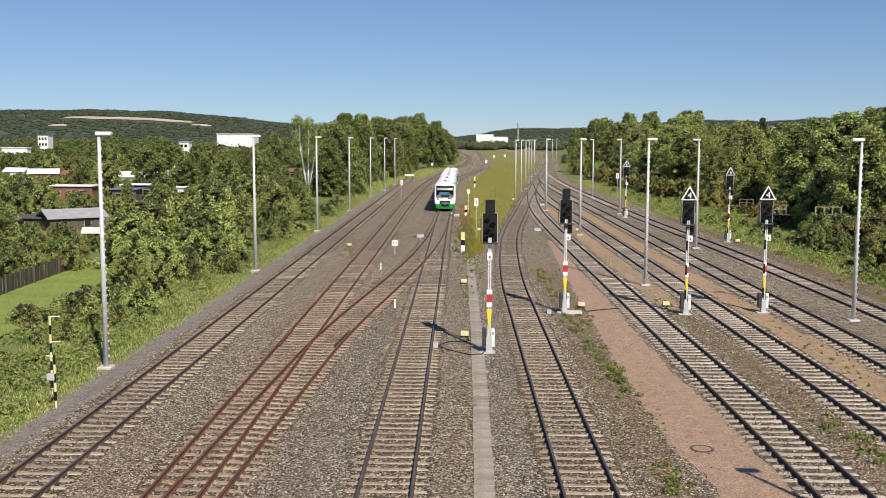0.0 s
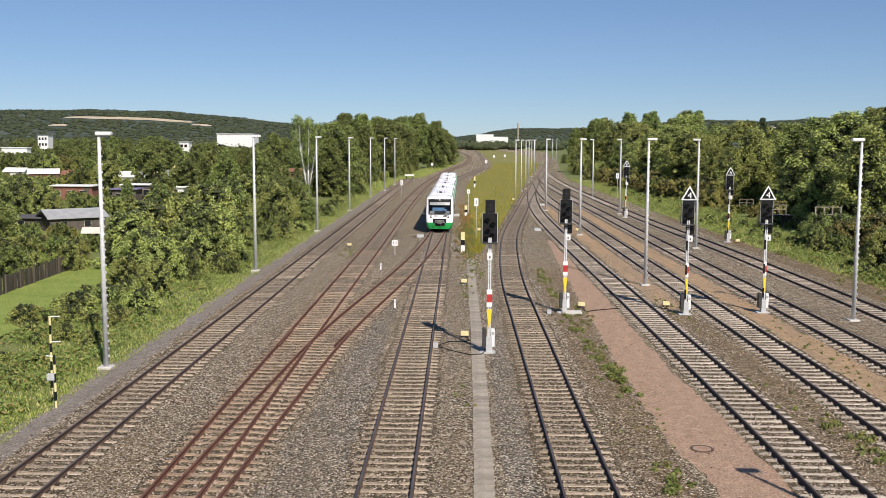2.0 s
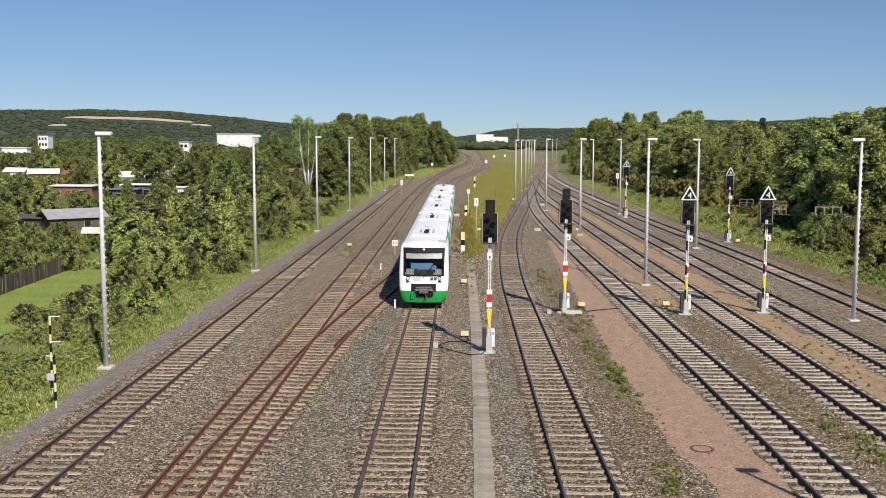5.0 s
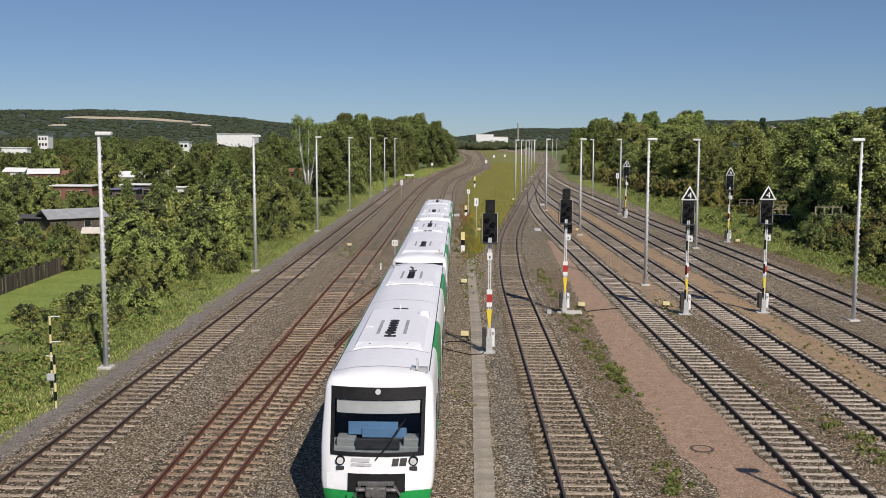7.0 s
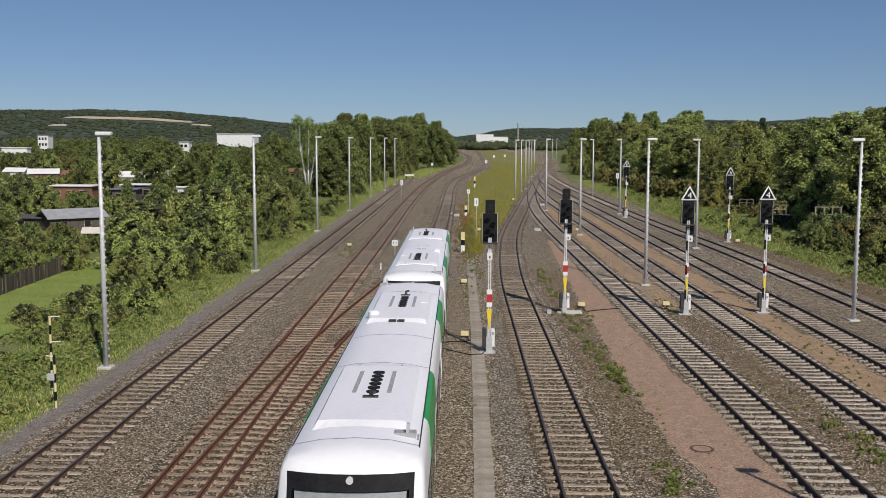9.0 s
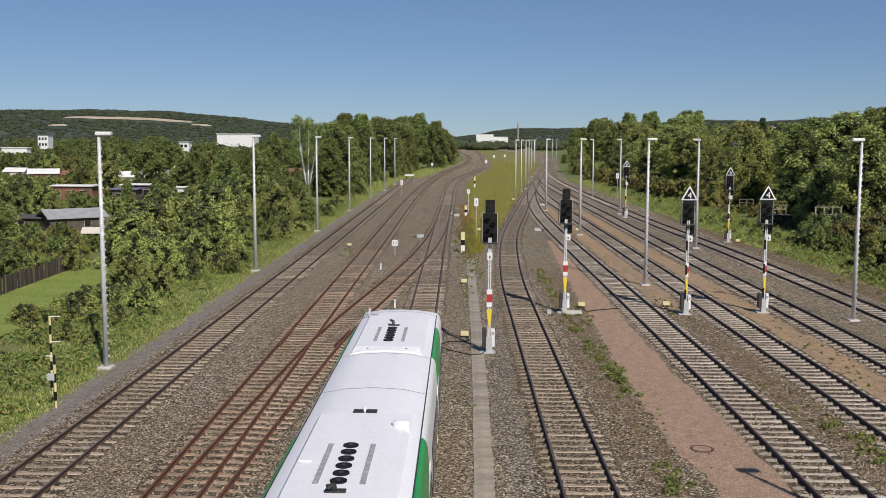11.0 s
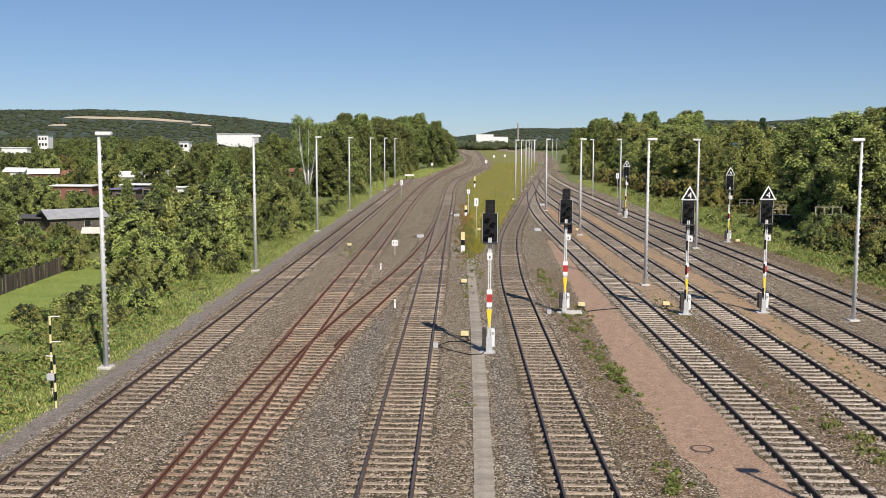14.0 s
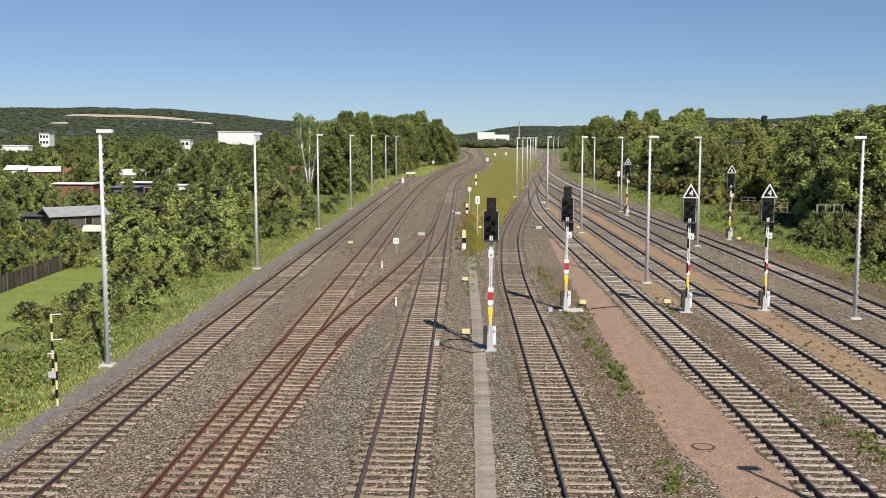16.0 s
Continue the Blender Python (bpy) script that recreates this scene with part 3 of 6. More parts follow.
def crown_mesh(seed, h, w, low, n, count, size, material, shape="round"):
    """Many small sprays of leaves round an uneven dense inside, coloured dark as its shade."""
    rng = np.random.default_rng(seed)
    clumps, lobes = [], [(rng.uniform(0, 6.28), rng.uniform(0, 1), rng.uniform(0.7, 1.12)) for _ in range(7)]
    for i in range(n * 5 // 2):
        u = ((i + 0.5) / (n * 2.5)) ** 0.9
        a = i * 2.39996 + rng.uniform(-0.6, 0.6)
        swell = 1.0
        for la, lu, ls in lobes:
            near = math.exp(-((math.cos(a - la) - 1) ** 2 * 2 + ((u - lu) * 3) ** 2))
            swell += (ls - 1) * near
        reach = reach_at(shape, u, w) * swell
        rr = reach * rng.uniform(0.25, 1.0) ** 0.45
        r = w * rng.uniform(0.05, 0.10)
        up = {"tall": 1.35, "cone": 0.5, "round": 0.95}.get(shape, 0.9)
        z = low + (h - low) * u * (0.93 + 0.07 * swell)
        if i % 8 == 0:
            rr, r, up = rr * 1.08, r * 0.6, up * 1.7
        clumps.append(((rr * math.cos(a), rr * math.sin(a), z - r * up * 0.6), (r, r * rng.uniform(0.8, 1.2), r * up)))
    v1, f1 = leaf_cloud(rng, clumps, count, size, droop=0.4)
    # inner leaves whose dark colour plays the shade seen through gaps
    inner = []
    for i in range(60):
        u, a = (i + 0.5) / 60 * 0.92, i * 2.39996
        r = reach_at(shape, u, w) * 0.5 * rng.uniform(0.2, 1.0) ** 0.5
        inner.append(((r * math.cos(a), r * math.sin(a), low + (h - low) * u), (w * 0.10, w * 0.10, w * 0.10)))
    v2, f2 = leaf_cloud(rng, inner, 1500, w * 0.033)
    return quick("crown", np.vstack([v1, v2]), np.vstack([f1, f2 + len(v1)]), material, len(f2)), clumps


def tree_proto(seed, h, w, low, n, count, size, leaf, shape="round", bark="bark", multi=1, name="tree", label=""):
    """One kind of tree: tapered trunk with limbs, and a crown."""
    rng = np.random.default_rng(seed + 50)
    ob = thing(name, pose(0, -500, -60))
    me, clumps = crown_mesh(seed, h, w, low, n, count, size, M[leaf], shape)
    bm = B()
    r = h * 0.016
    for k in range(multi):
        lean = Vector((rng.uniform(-1, 1), rng.uniform(-1, 1), 0)) * (0.10 * h if multi > 1 else 0.02 * h)
        top = Vector((0, 0, h * 0.8)) + lean
        rod(bm, (lean.x * 0.05, lean.y * 0.05, -0.3), top * 0.5, r, r * 0.65, 7)
        rod(bm, top * 0.5, top, r * 0.65, r * 0.2, 6)
        for c, _ in clumps[k::max(1, multi)][::14][:9]:
            s = max(0.25, min(0.75, c[2] / h - 0.12))
            rod(bm, top * s / 0.8, c, r * 0.36, r * 0.1, 5)
    part("trunk", bm, M[bark], ob, smooth=True)
    crown = new("crown", me)
    crown.parent = ob
    return ob


PROTOS = {}


def plant(kind, x, y, scale, rng, label, category="tree", name="tree", group=""):
    src = rng.choice(PROTOS[kind])
    ob = copy_thing(src, pose(x, y, -0.05, 0, 0, rng.uniform(0, 360)))
    ob.name = name
    s = scale * rng.uniform(0.9, 1.1)
    wide = 1.2 if kind in ("tall", "broad", "bank") else 1.0
    ob.scale = (s * wide * rng.uniform(0.9, 1.15), s * wide * rng.uniform(0.9, 1.15), s)
    tagged(ob, label, category, group)
    return ob


def make_protos():
    T = tree_proto
    PROTOS["broad"] = [T(1, 12, 9, 1.0, 46, 11000, 0.16, "leaf_a"), T(2, 12, 8, 0.8, 42, 11000, 0.16, "leaf_b"), T(3, 12, 9.5, 1.0, 48, 11000, 0.16, "leaf_a"), T(15, 12, 8.5, 0.8, 44, 11000, 0.16, "leaf_b")]
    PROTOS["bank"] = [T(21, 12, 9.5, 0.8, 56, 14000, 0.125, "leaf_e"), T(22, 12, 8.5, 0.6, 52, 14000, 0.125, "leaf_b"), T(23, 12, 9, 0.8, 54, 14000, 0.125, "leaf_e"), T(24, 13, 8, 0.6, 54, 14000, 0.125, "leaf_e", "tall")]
    PROTOS["tall"] = [T(4, 14, 8.0, 0.5, 54, 11500, 0.165, "leaf_a", "tall"), T(5, 14, 7.0, 0.5, 50, 11500, 0.165, "leaf_b", "tall"), T(6, 14, 8.5, 0.5, 56, 11500, 0.165, "leaf_b", "tall")]
    PROTOS["conifer"] = [T(7, 14, 5, 1.2, 40, 7500, 0.17, "leaf_conifer", "cone")]
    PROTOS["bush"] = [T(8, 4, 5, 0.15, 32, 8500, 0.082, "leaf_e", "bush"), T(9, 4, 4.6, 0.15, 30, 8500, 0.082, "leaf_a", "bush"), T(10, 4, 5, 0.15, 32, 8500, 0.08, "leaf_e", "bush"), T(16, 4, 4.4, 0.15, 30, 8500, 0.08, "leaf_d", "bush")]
    PROTOS["dry"] = [T(11, 3, 4, 0.1, 26, 6000, 0.078, "leaf_c", "bush"), T(12, 3, 4.4, 0.1, 28, 6000, 0.078, "leaf_c", "bush")]
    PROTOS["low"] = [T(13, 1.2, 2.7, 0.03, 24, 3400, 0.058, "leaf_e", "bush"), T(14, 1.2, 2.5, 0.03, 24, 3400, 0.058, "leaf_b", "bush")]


def drop_protos():
    for group in PROTOS.values():
        for ob in group:
            for o in (*ob.children_recursive, ob):
                bpy.data.objects.remove(o)


def shed_room(x, y, margin):
    """How tall a plant may grow here without hiding the roof of a hut behind it."""
    room = 99.0
    for a, b, w, h in SHEDS:
        if y < b + 2.5 and abs(x / y - a / b) < (w * 0.5 + margin) / b:
            room = min(room, 0.9 * (9.9 - (9.9 - h * 0.62) * y / b) if y < b - 3 else 0.0)
    return room


# how far the tree tops rise over eye level, by bearing x / y
SKYLINE = [(-0.47, 0.001), (-0.30, 0.003), (-0.29, -0.005), (-0.265, -0.005), (-0.255, -0.003), (-0.195, -0.003), (-0.185, 0.009), (-0.14, 0.010), (-0.128, 0.017), (-0.108, 0.025), (-0.065, 0.024), (-0.038, 0.030), (-0.022, 0.018), (-0.008, 0.004), (0.09, 0.003),
           (0.108, 0.014), (0.135, 0.021), (0.17, 0.032), (0.192, 0.024), (0.233, 0.0295), (0.25, 0.022), (0.30, 0.019), (0.36, 0.022), (0.385, 0.024), (0.43, 0.033)]


def cap(x, y):
    """Height at which a tree at that place ends the skyline."""
    return 9.9 + y * float(np.interp(x / y, [p[0] for p in SKYLINE], [p[1] for p in SKYLINE]))


RAILINGS = [(0.362, 0.392, 95, 2.6), (0.271, 0.294, 150, 0.4), (0.308, 0.353, 117, 0.5)]


def bank_room(x, y):
    """How tall a plant may grow here without hiding a railing behind it."""
    room = 99.0
    for a, b, far, z in RAILINGS:
        if y < far + 2 and a - 0.012 < x / y < b + 0.012:
            room = min(room, max(0.0, 9.9 - (9.9 - z) * y / far))
    return room


def greenery():
    rng = random.Random(11)
    bush = "dense green shrub on the slope beside the railway"
    # shrubs along the verge
    for x, y, s, k in ((-18.6, 40, 0.25, "low"), (-20.3, 43, 0.35, "low"), (-17.6, 47, 0.5, "low"), (-19.5, 48, 0.6, "low"), (-18.3, 52, 0.7, "low"), (-20.8, 52, 0.8, "low"), (-18.6, 57, 0.9, "low"), (-21.0, 58, 1.0, "low"),
                       (-19.2, 62, 0.6, "bush"), (-21.8, 64, 0.6, "bush"), (-20.5, 67, 0.75, "bush"), (-22.5, 70, 0.8, "bush"), (-19.2, 69, 0.6, "bush")):
        plant(k, x, y, s, rng, bush, "shrub", "shrub")
    for i in range(60):
        y = rng.uniform(73, 150)
        x = -18.3 - rng.random() ** 1.3 * 13
        s = rng.uniform(0.55, 1.15) * (0.7 if x > -20 else 1.1)
        s = min(s, shed_room(x, y, 1.5) / 4.4)
        if s < 0.15:
            continue
        plant("bush", x, y, s, rng, bush, "shrub", "shrub")
    for i in range(26):
        plant("low", -17.0 - rng.random() * 1.8, rng.uniform(62, 190), rng.uniform(0.5, 1.2), rng, "low green bush at the foot of the slope", "bush", "bush")
    # garden trees and hedges on the left
    for i in range(330):
        y = 85 + 480 * rng.random() ** 1.4
        left, right = -0.47 * y - 8, -0.17 * y - 12
        x = rng.uniform(left, min(right, -26))
        kind = rng.choice(["bush", "bush", "broad", "broad", "bush", "bush", "dry"]) if y < 330 else "broad"
        s = {"bush": rng.uniform(0.7, 1.2), "broad": rng.uniform(0.36, 0.55), "dry": rng.uniform(0.8, 1.3)}[kind] * (1 + y / 700)
        tall = s * {"bush": 4, "broad": 12, "dry": 3}[kind] * 1.1
        room = shed_room(x, y, 1.5)
        s *= min(1.0, room / tall, cap(x, y) / tall)
        if s < 0.12:
            continue
        plant(kind, x, y, s, rng, "leafy green garden %s among allotment plots" % ("tree" if kind == "broad" else "shrub"), *(("tree", "garden_tree") if kind == "broad" else ("shrub", "garden_shrub")))
    for i in range(30):
        y = rng.uniform(76, 101)
        x = -30.5 - rng.random() * 17
        kind = rng.choice(["bush", "bush", "dry"])
        s = min(rng.uniform(0.5, 1.0), shed_room(x, y, 1.5) / 4.4)
        if s > 0.12:
            plant(kind, x, y, s, rng, "leafy green shrub behind the garden fence", "shrub", "garden_shrub")
    for i in range(26):
        y = rng.uniform(54, 78)
        plant("bush", -30.6 - rng.random() * 5, y, rng.uniform(0.4, 0.62), rng, "leafy green shrub behind the garden fence", "shrub", "garden_shrub")
    for x, y, s in ((36.9, 115.4, 0.32), (40.6, 115.5, 0.42), (39.6, 114.0, 0.3), (38.2, 113.6, 0.24), (42.0, 116.5, 0.5), (34.6, 113.5, 0.35)):
        plant("bush", x, y, s, rng, "leafy shrub before the culvert wall", "shrub", "shrub")
    for i in range(26):
        y = rng.uniform(240, 430)
        x = 30 + (y - 240) * 0.08 + rng.random() * 10
        plant("bush", x, y, rng.uniform(0.6, 1.2), rng, "green scrub beside the far tracks", "shrub", "shrub")
    for i in range(16):
        plant("low", -20.6 - rng.random() * 2.6, rng.uniform(44, 66), rng.uniform(0.5, 1.0), rng, "low leafy bush at the edge of the lawn", "bush", "bush")
    # the wood behind the siding
    for i in range(74):
        y = rng.uniform(128, 330)
        x = -21.8 + max(0, y - 190) * 0.03 - rng.random() ** 1.4 * 34 * (1 if y > 150 else 0.5)
        kind = rng.choice(["tall", "tall", "broad"])
        s = min(cap(x, y) * rng.uniform(0.78, 1.02), shed_room(x, y, 1.5)) / (14 if kind == "tall" else 12)
        plant(kind, x, y, max(0.25, min(s, 1.35)), rng, "tall green deciduous tree in the wood beside the track", "tree", "tree")
    for i in range(20):
        y = rng.uniform(285, 560)
        x = float(np.interp(y, [260, 328, 410, 505, 600], [-5.6, -2.4, 2.8, 5.4, 5.2])) - 5 - rng.random() * 24
        plant("tall", x, y, min(1.5, cap(x, y) * rng.uniform(0.8, 1.0) / 14), rng, "tall distant tree beside the curving track", "tree", "tree")
    for i in range(34):
        y = rng.uniform(120, 330)
        x = -19.2 + max(0, y - 210) * 0.06 - rng.random() * 2.5
        plant("bush", x, y, rng.uniform(0.4, 0.9), rng, "green scrub at the edge of the wood", "shrub", "shrub")
    for i in range(30):
        y = rng.uniform(33, 62)
        x = -17.0 - rng.random() * 5.0
        plant("low", x, y, rng.uniform(0.2, 0.5), rng, "low leafy weeds on the grass verge", "bush", "bush")
    # the wood on the right bank
    for i in range(100):
        y = rng.uniform(97, 330)
        x0 = float(np.interp(y, [78, 100, 150, 220, 330], [35.5, 39.5, 40.5, 37.5, 36.0]))
        x = x0 + rng.random() ** 1.2 * (0.5 * y - x0 + 6 if 0.5 * y > x0 + 4 else 14)
        kind = "bank"
        s = cap(x, y) * rng.uniform(0.72, 0.98) * (0.66 + 0.34 * min(1, (x - x0) / 9)) / (14 if kind == "tall" else 12)
        if bank_room(x, y) < 4:
            continue
        plant(kind, x, y, min(s, 1.4), rng, "broad green deciduous tree on the wooded bank", "tree", "tree")
    for x, y, s in ((49.5, 132, 0.98), (51.5, 134, 0.92), (46.5, 108, 1.02), (62, 205, 0.98), (48.5, 111, 0.95)):
        plant("conifer", x, y, s, rng, "dark spruce rising above the wooded bank", "tree", "tree")
    for i in range(150):
        y = 62 + 190 * rng.random() ** 1.25
        x = float(np.interp(y, [60, 78, 95, 120, 160, 220, 250], [31.5, 32.8, 35.0, 36.5, 35.5, 33.0, 33.0])) + rng.random() * 7.0
        kind = rng.choice(["dry", "dry", "bush"])
        s = rng.uniform(0.6, 1.25) * (1.0 if kind == "dry" else 0.75)
        s = min(s, bank_room(x, y) / (3.3 if kind == "dry" else 4.4))
        if s > 0.15:
            plant(kind, x, y, s, rng, "olive-brown scrub at the edge of the bank", "shrub", "shrub")
    for i in range(46):
        y = rng.uniform(112, 235)
        x = 41 + rng.random() * (0.47 * y - 39 if y < 200 else 20)
        if bank_room(x, y) > 4:
            plant(rng.choice(["bush", "bush", "dry"]), x, y, rng.uniform(0.7, 1.2), rng, "green undergrowth between the bank trees", "shrub", "shrub")
    for x, y, s in ((33.9, 93.6, 0.8), (35.9, 93.4, 0.78), (32.6, 91, 0.52), (33.3, 92.6, 0.55), (32.2, 88.5, 0.4), (34.2, 90, 0.48), (35.6, 91, 0.45), (36.6, 92.5, 0.5), (33.6, 87, 0.4), (34.6, 93, 0.5), (37.6, 92, 0.6), (34.8, 87.5, 0.36)):
        plant("bush", x, y, s, rng, "leafy green shrub below the railing", "shrub", "shrub")
    for i in range(46):
        y = 70 + 130 * rng.random() ** 1.3
        x = 29.5 + rng.random() * 6.5
        plant("low", x, y, min(rng.uniform(0.3, 0.75), bank_room(x, y) / 1.4), rng, "low leafy weeds on the grassy bank", "bush", "bush")
    for i in range(26):
        y = rng.uniform(320, 700)
        x = 44 + (y - 320) * 0.07 + rng.random() * 80
        plant("tall", x, y, min(1.6, cap(x, y) * rng.uniform(0.85, 1.0) / 14), rng, "distant green tree beyond the yard", "tree", "tree")
    for x, y in ((45.5, 160), (47.5, 164), (50, 161), (43, 158)):
        plant("bank", x, y, 0.74, rng, "broad green deciduous tree on the wooded bank", "tree", "tree")
    birch_tree()


def birch_tree():
    rng = np.random.default_rng(77)
    ob = thing("birch_tree", pose(-23.0, 150, -0.05, 0, 0, 20), label="tall birch with forked white stems and thin foliage", category="tree")
    bm, tips = B(), []
    for k in range(7):
        a = k * 0.9 + 0.2
        spread = 0.4 + 0.45 * rng.random()
        knots = [Vector((0, 0, -0.2)), Vector((math.cos(a) * 0.25, math.sin(a) * 0.2, 2.6)), Vector((math.cos(a) * 1.0 * spread, math.sin(a) * 0.8 * spread, 5.2 + rng.uniform(-0.5, 0.5))),
                 Vector((math.cos(a) * 1.9 * spread, math.sin(a) * 1.3 * spread, 8.6 + rng.uniform(-0.8, 0.8))), Vector((math.cos(a) * 2.1 * spread, math.sin(a) * 1.4 * spread, 11.8 + rng.uniform(-1.2, 1.0)))]
        for i, (p, q) in enumerate(zip(knots, knots[1:])):
            rod(bm, p, q, 0.13 - 0.028 * i, 0.10 - 0.025 * i, 6)
            if i:
                for m in range(3):
                    c = p.lerp(q, 0.2 + 0.3 * m)
                    e = c + Vector((rng.uniform(-1.1, 1.1), rng.uniform(-0.9, 0.9), rng.uniform(0.4, 1.3)))
                    rod(bm, c, e, 0.03, 0.012, 5)
                    if i > 1:
                        tips.append(e)
        tips.append(knots[-1])
    part("trunk", bm, M["birch"], ob, "forked white birch stems", smooth=True)
    clumps = [(tuple(t), (0.62, 0.6, 0.85)) for t in tips]
    v, f = leaf_cloud(rng, clumps, 9500, 0.10, droop=0.8)
    crown = new("crown", quick("crown", v, f, M["leaf_b"]))
    crown.parent = ob


def tufts(name, seed, count, place, size, material, label, up=1.0):
    """Many blades: place(rng) gives x, y, z, height factor."""
    rng = random.Random(seed)
    v = np.empty((count * 3, 3))
    for i in range(count):
        x, y, z, h = place(rng)
        a, w, s = rng.uniform(0, 6.283), size * 0.16, size * h * rng.uniform(0.5, 1.3)
        dx, dy = rng.uniform(-0.5, 0.5) * s, rng.uniform(-0.5, 0.5) * s
        v[3 * i] = (x - w * math.cos(a), y - w * math.sin(a), z)
        v[3 * i + 1] = (x + w * math.cos(a), y + w * math.sin(a), z)
        v[3 * i + 2] = (x + dx, y + dy, z + s * up)
    ob = new(name, quick(name, v, np.arange(count * 3).reshape(-1, 3), material))
    return tagged(ob, label, kind="stuff")


def grasses():
    def verge(r):
        y = 28 + 170 * r.random() ** 1.7
        x = -14.85 - r.random() ** 1.5 * 6.0 + 0.3 * noise.noise((1.0, y * 0.4, 2))
        clump = noise.noise((x * 0.6, y * 0.3, 3))
        return x, y, -0.05, 0.6 + max(0, clump) * 1.4

    tufts("verge_grass", 21, 42000, verge, 0.20, M["grass"], "long unkempt grass on the verge")

    def far_left(r):
        y = 190 + 230 * r.random()
        edge = float(np.interp(y, [190, 246, 258, 328, 410, 505], [-15, -14.6, -9.6, -5.6, -0.6, 2.2]))
        return edge - r.random() ** 1.4 * 7, y, -0.08, 0.6 + 0.8 * r.random()

    tufts("verge_grass", 26, 12000, far_left, 0.42, M["grass"], "long grass beside the curving track")

    def dry(r):
        y = r.uniform(82, 150)
        return 0.95 + r.gauss(0, 0.45), y, 0.0, 0.5 + max(0, noise.noise((y * 0.4, 4, 2))) * 2

    tufts("dry_grass", 27, 1500, dry, 0.4, M["dry_grass"], "rust-brown dry weeds between main line and meadow")

    def right(r):
        y = 58 + 190 * r.random() ** 1.4
        x = 27.5 + max(0, 95 - y) * 0.03 + r.random() ** 1.1 * 9.5
        return x, y, -0.05, 0.7 + max(0, noise.noise((x * 0.5, y * 0.3, 9))) * 1.3

    tufts("bank_grass", 22, 38000, right, 0.27, M["grass"], "tall grass along the wooded bank")

    ys = [86, 100, 112, 130, 167, 211, 245, 290, 335, 430]
    la, ra = [1.0, 0.6, 0.8, 1.2, 1.2, 1.5, 3.0, 6.5, 10.5, 14.0], [1.9, 3.2, 4.6, 6.2, 9.8, 13.8, 17, 21.5, 26, 34]

    def field(r):
        y = 86 + 340 * r.random() ** 1.2
        a, b = np.interp(y, ys, la), np.interp(y, ys, ra)
        return a + (b - a) * r.random(), y, 0.02, 0.7 + 0.6 * r.random()

    tufts("meadow_flowers", 23, 20000, field, 0.24, M["flowers"], "yellow flowers and grass of the meadow")

    r, clumps = random.Random(24), []
    for x, y, sx, sy, h in WEEDS:
        for k in range(int(10 + 9 * sy)):
            q = h * r.uniform(0.3, 1.0)
            clumps.append(((x + r.gauss(0, sx), y + r.gauss(0, sy), 0.06 * q), (0.19 * q, 0.19 * q, 0.17 * q)))
    v, f = leaf_cloud(np.random.default_rng(24), clumps, len(clumps) * 30, 0.05, droop=0.3)
    tagged(new("weeds", quick("weeds", v, f, M["weeds"])), "low green and reddish weeds growing in ballast", kind="stuff")

    r, clumps = random.Random(28), []
    while len(clumps) < 2600:
        y = 29 + 130 * r.random() ** 1.6
        x = -15.3 - r.random() ** 0.8 * 7.0
        if noise.noise((x * 0.5, y * 0.25, 7)) < -0.12 or (x < -22 and 44 < y < 74):
            continue
        q = r.uniform(0.5, 1.3) * (0.45 if x > -16.2 else 1.0)
        clumps.append(((x, y, 0.14 * q), (0.3 * q, 0.3 * q, 0.26 * q)))
    v, f = leaf_cloud(np.random.default_rng(28), clumps, len(clumps) * 20, 0.07, droop=0.3)
    tagged(new("verge_herbs", quick("verge_herbs", v, f, M["weeds"])), "leafy herbs and nettles growing on the verge", kind="stuff")

    r, clumps = random.Random(29), []
    while len(clumps) < 1800:
        y = 60 + 140 * r.random() ** 1.4
        x = 27.9 + max(0, 95 - y) * 0.03 + r.random() * 8.5
        if noise.noise((x * 0.5, y * 0.25, 17)) < -0.1:
            continue
        q = r.uniform(0.5, 1.4)
        clumps.append(((x, y, 0.16 * q), (0.36 * q, 0.36 * q, 0.3 * q)))
    v, f = leaf_cloud(np.random.default_rng(29), clumps, len(clumps) * 18, 0.085, droop=0.3)
    tagged(new("bank_herbs", quick("bank_herbs", v, f, M["weeds"])), "leafy herbs growing on the grassy bank", kind="stuff")

    def mown(r):
        y = 40 + 34 * r.random()
        return -30 + 10 * r.random(), y, 0.1, 0.5

    tufts("lawn_grass", 25, 9000, mown, 0.12, M["grass"], "short mown grass of the lawn")


WEEDS = [(6.6, 40.6, 0.25, 1.3, 1.3), (6.4, 45.0, 0.25, 2.0, 1.0), (6.2, 52, 0.3, 2.0, 0.9), (6.9, 55.5, 0.4, 1.2, 0.8), (6.1, 71, 0.2, 2.2, 0.9), (6.0, 63, 0.2, 2.0, 0.7), (6.3, 27.7, 0.3, 0.9, 1.2), (5.6, 34, 0.5, 2.0, 0.3),
         (13.2, 31.5, 0.35, 1.4, 1.2), (12.9, 36, 0.5, 2.5, 0.6), (17.0, 46, 0.4, 5.0, 0.5), (12.7, 58, 0.4, 3.5, 0.5), (0.8, 88, 0.35, 5.0, 1.2), (0.9, 104, 0.5, 7.0, 1.5), (-9.6, 86, 0.6, 3.0, 0.6), (0.2, 38, 0.3, 1.2, 0.5), (6.9, 36, 0.4, 2, 0.4), (27.3, 62, 0.6, 6, 0.8), (0.45, 64, 0.25, 2.5, 0.5), (1.35, 72, 0.25, 4.0, 0.6), (0.55, 76, 0.3, 5.0, 0.4), (1.2, 82, 0.4, 4.0, 0.5)]


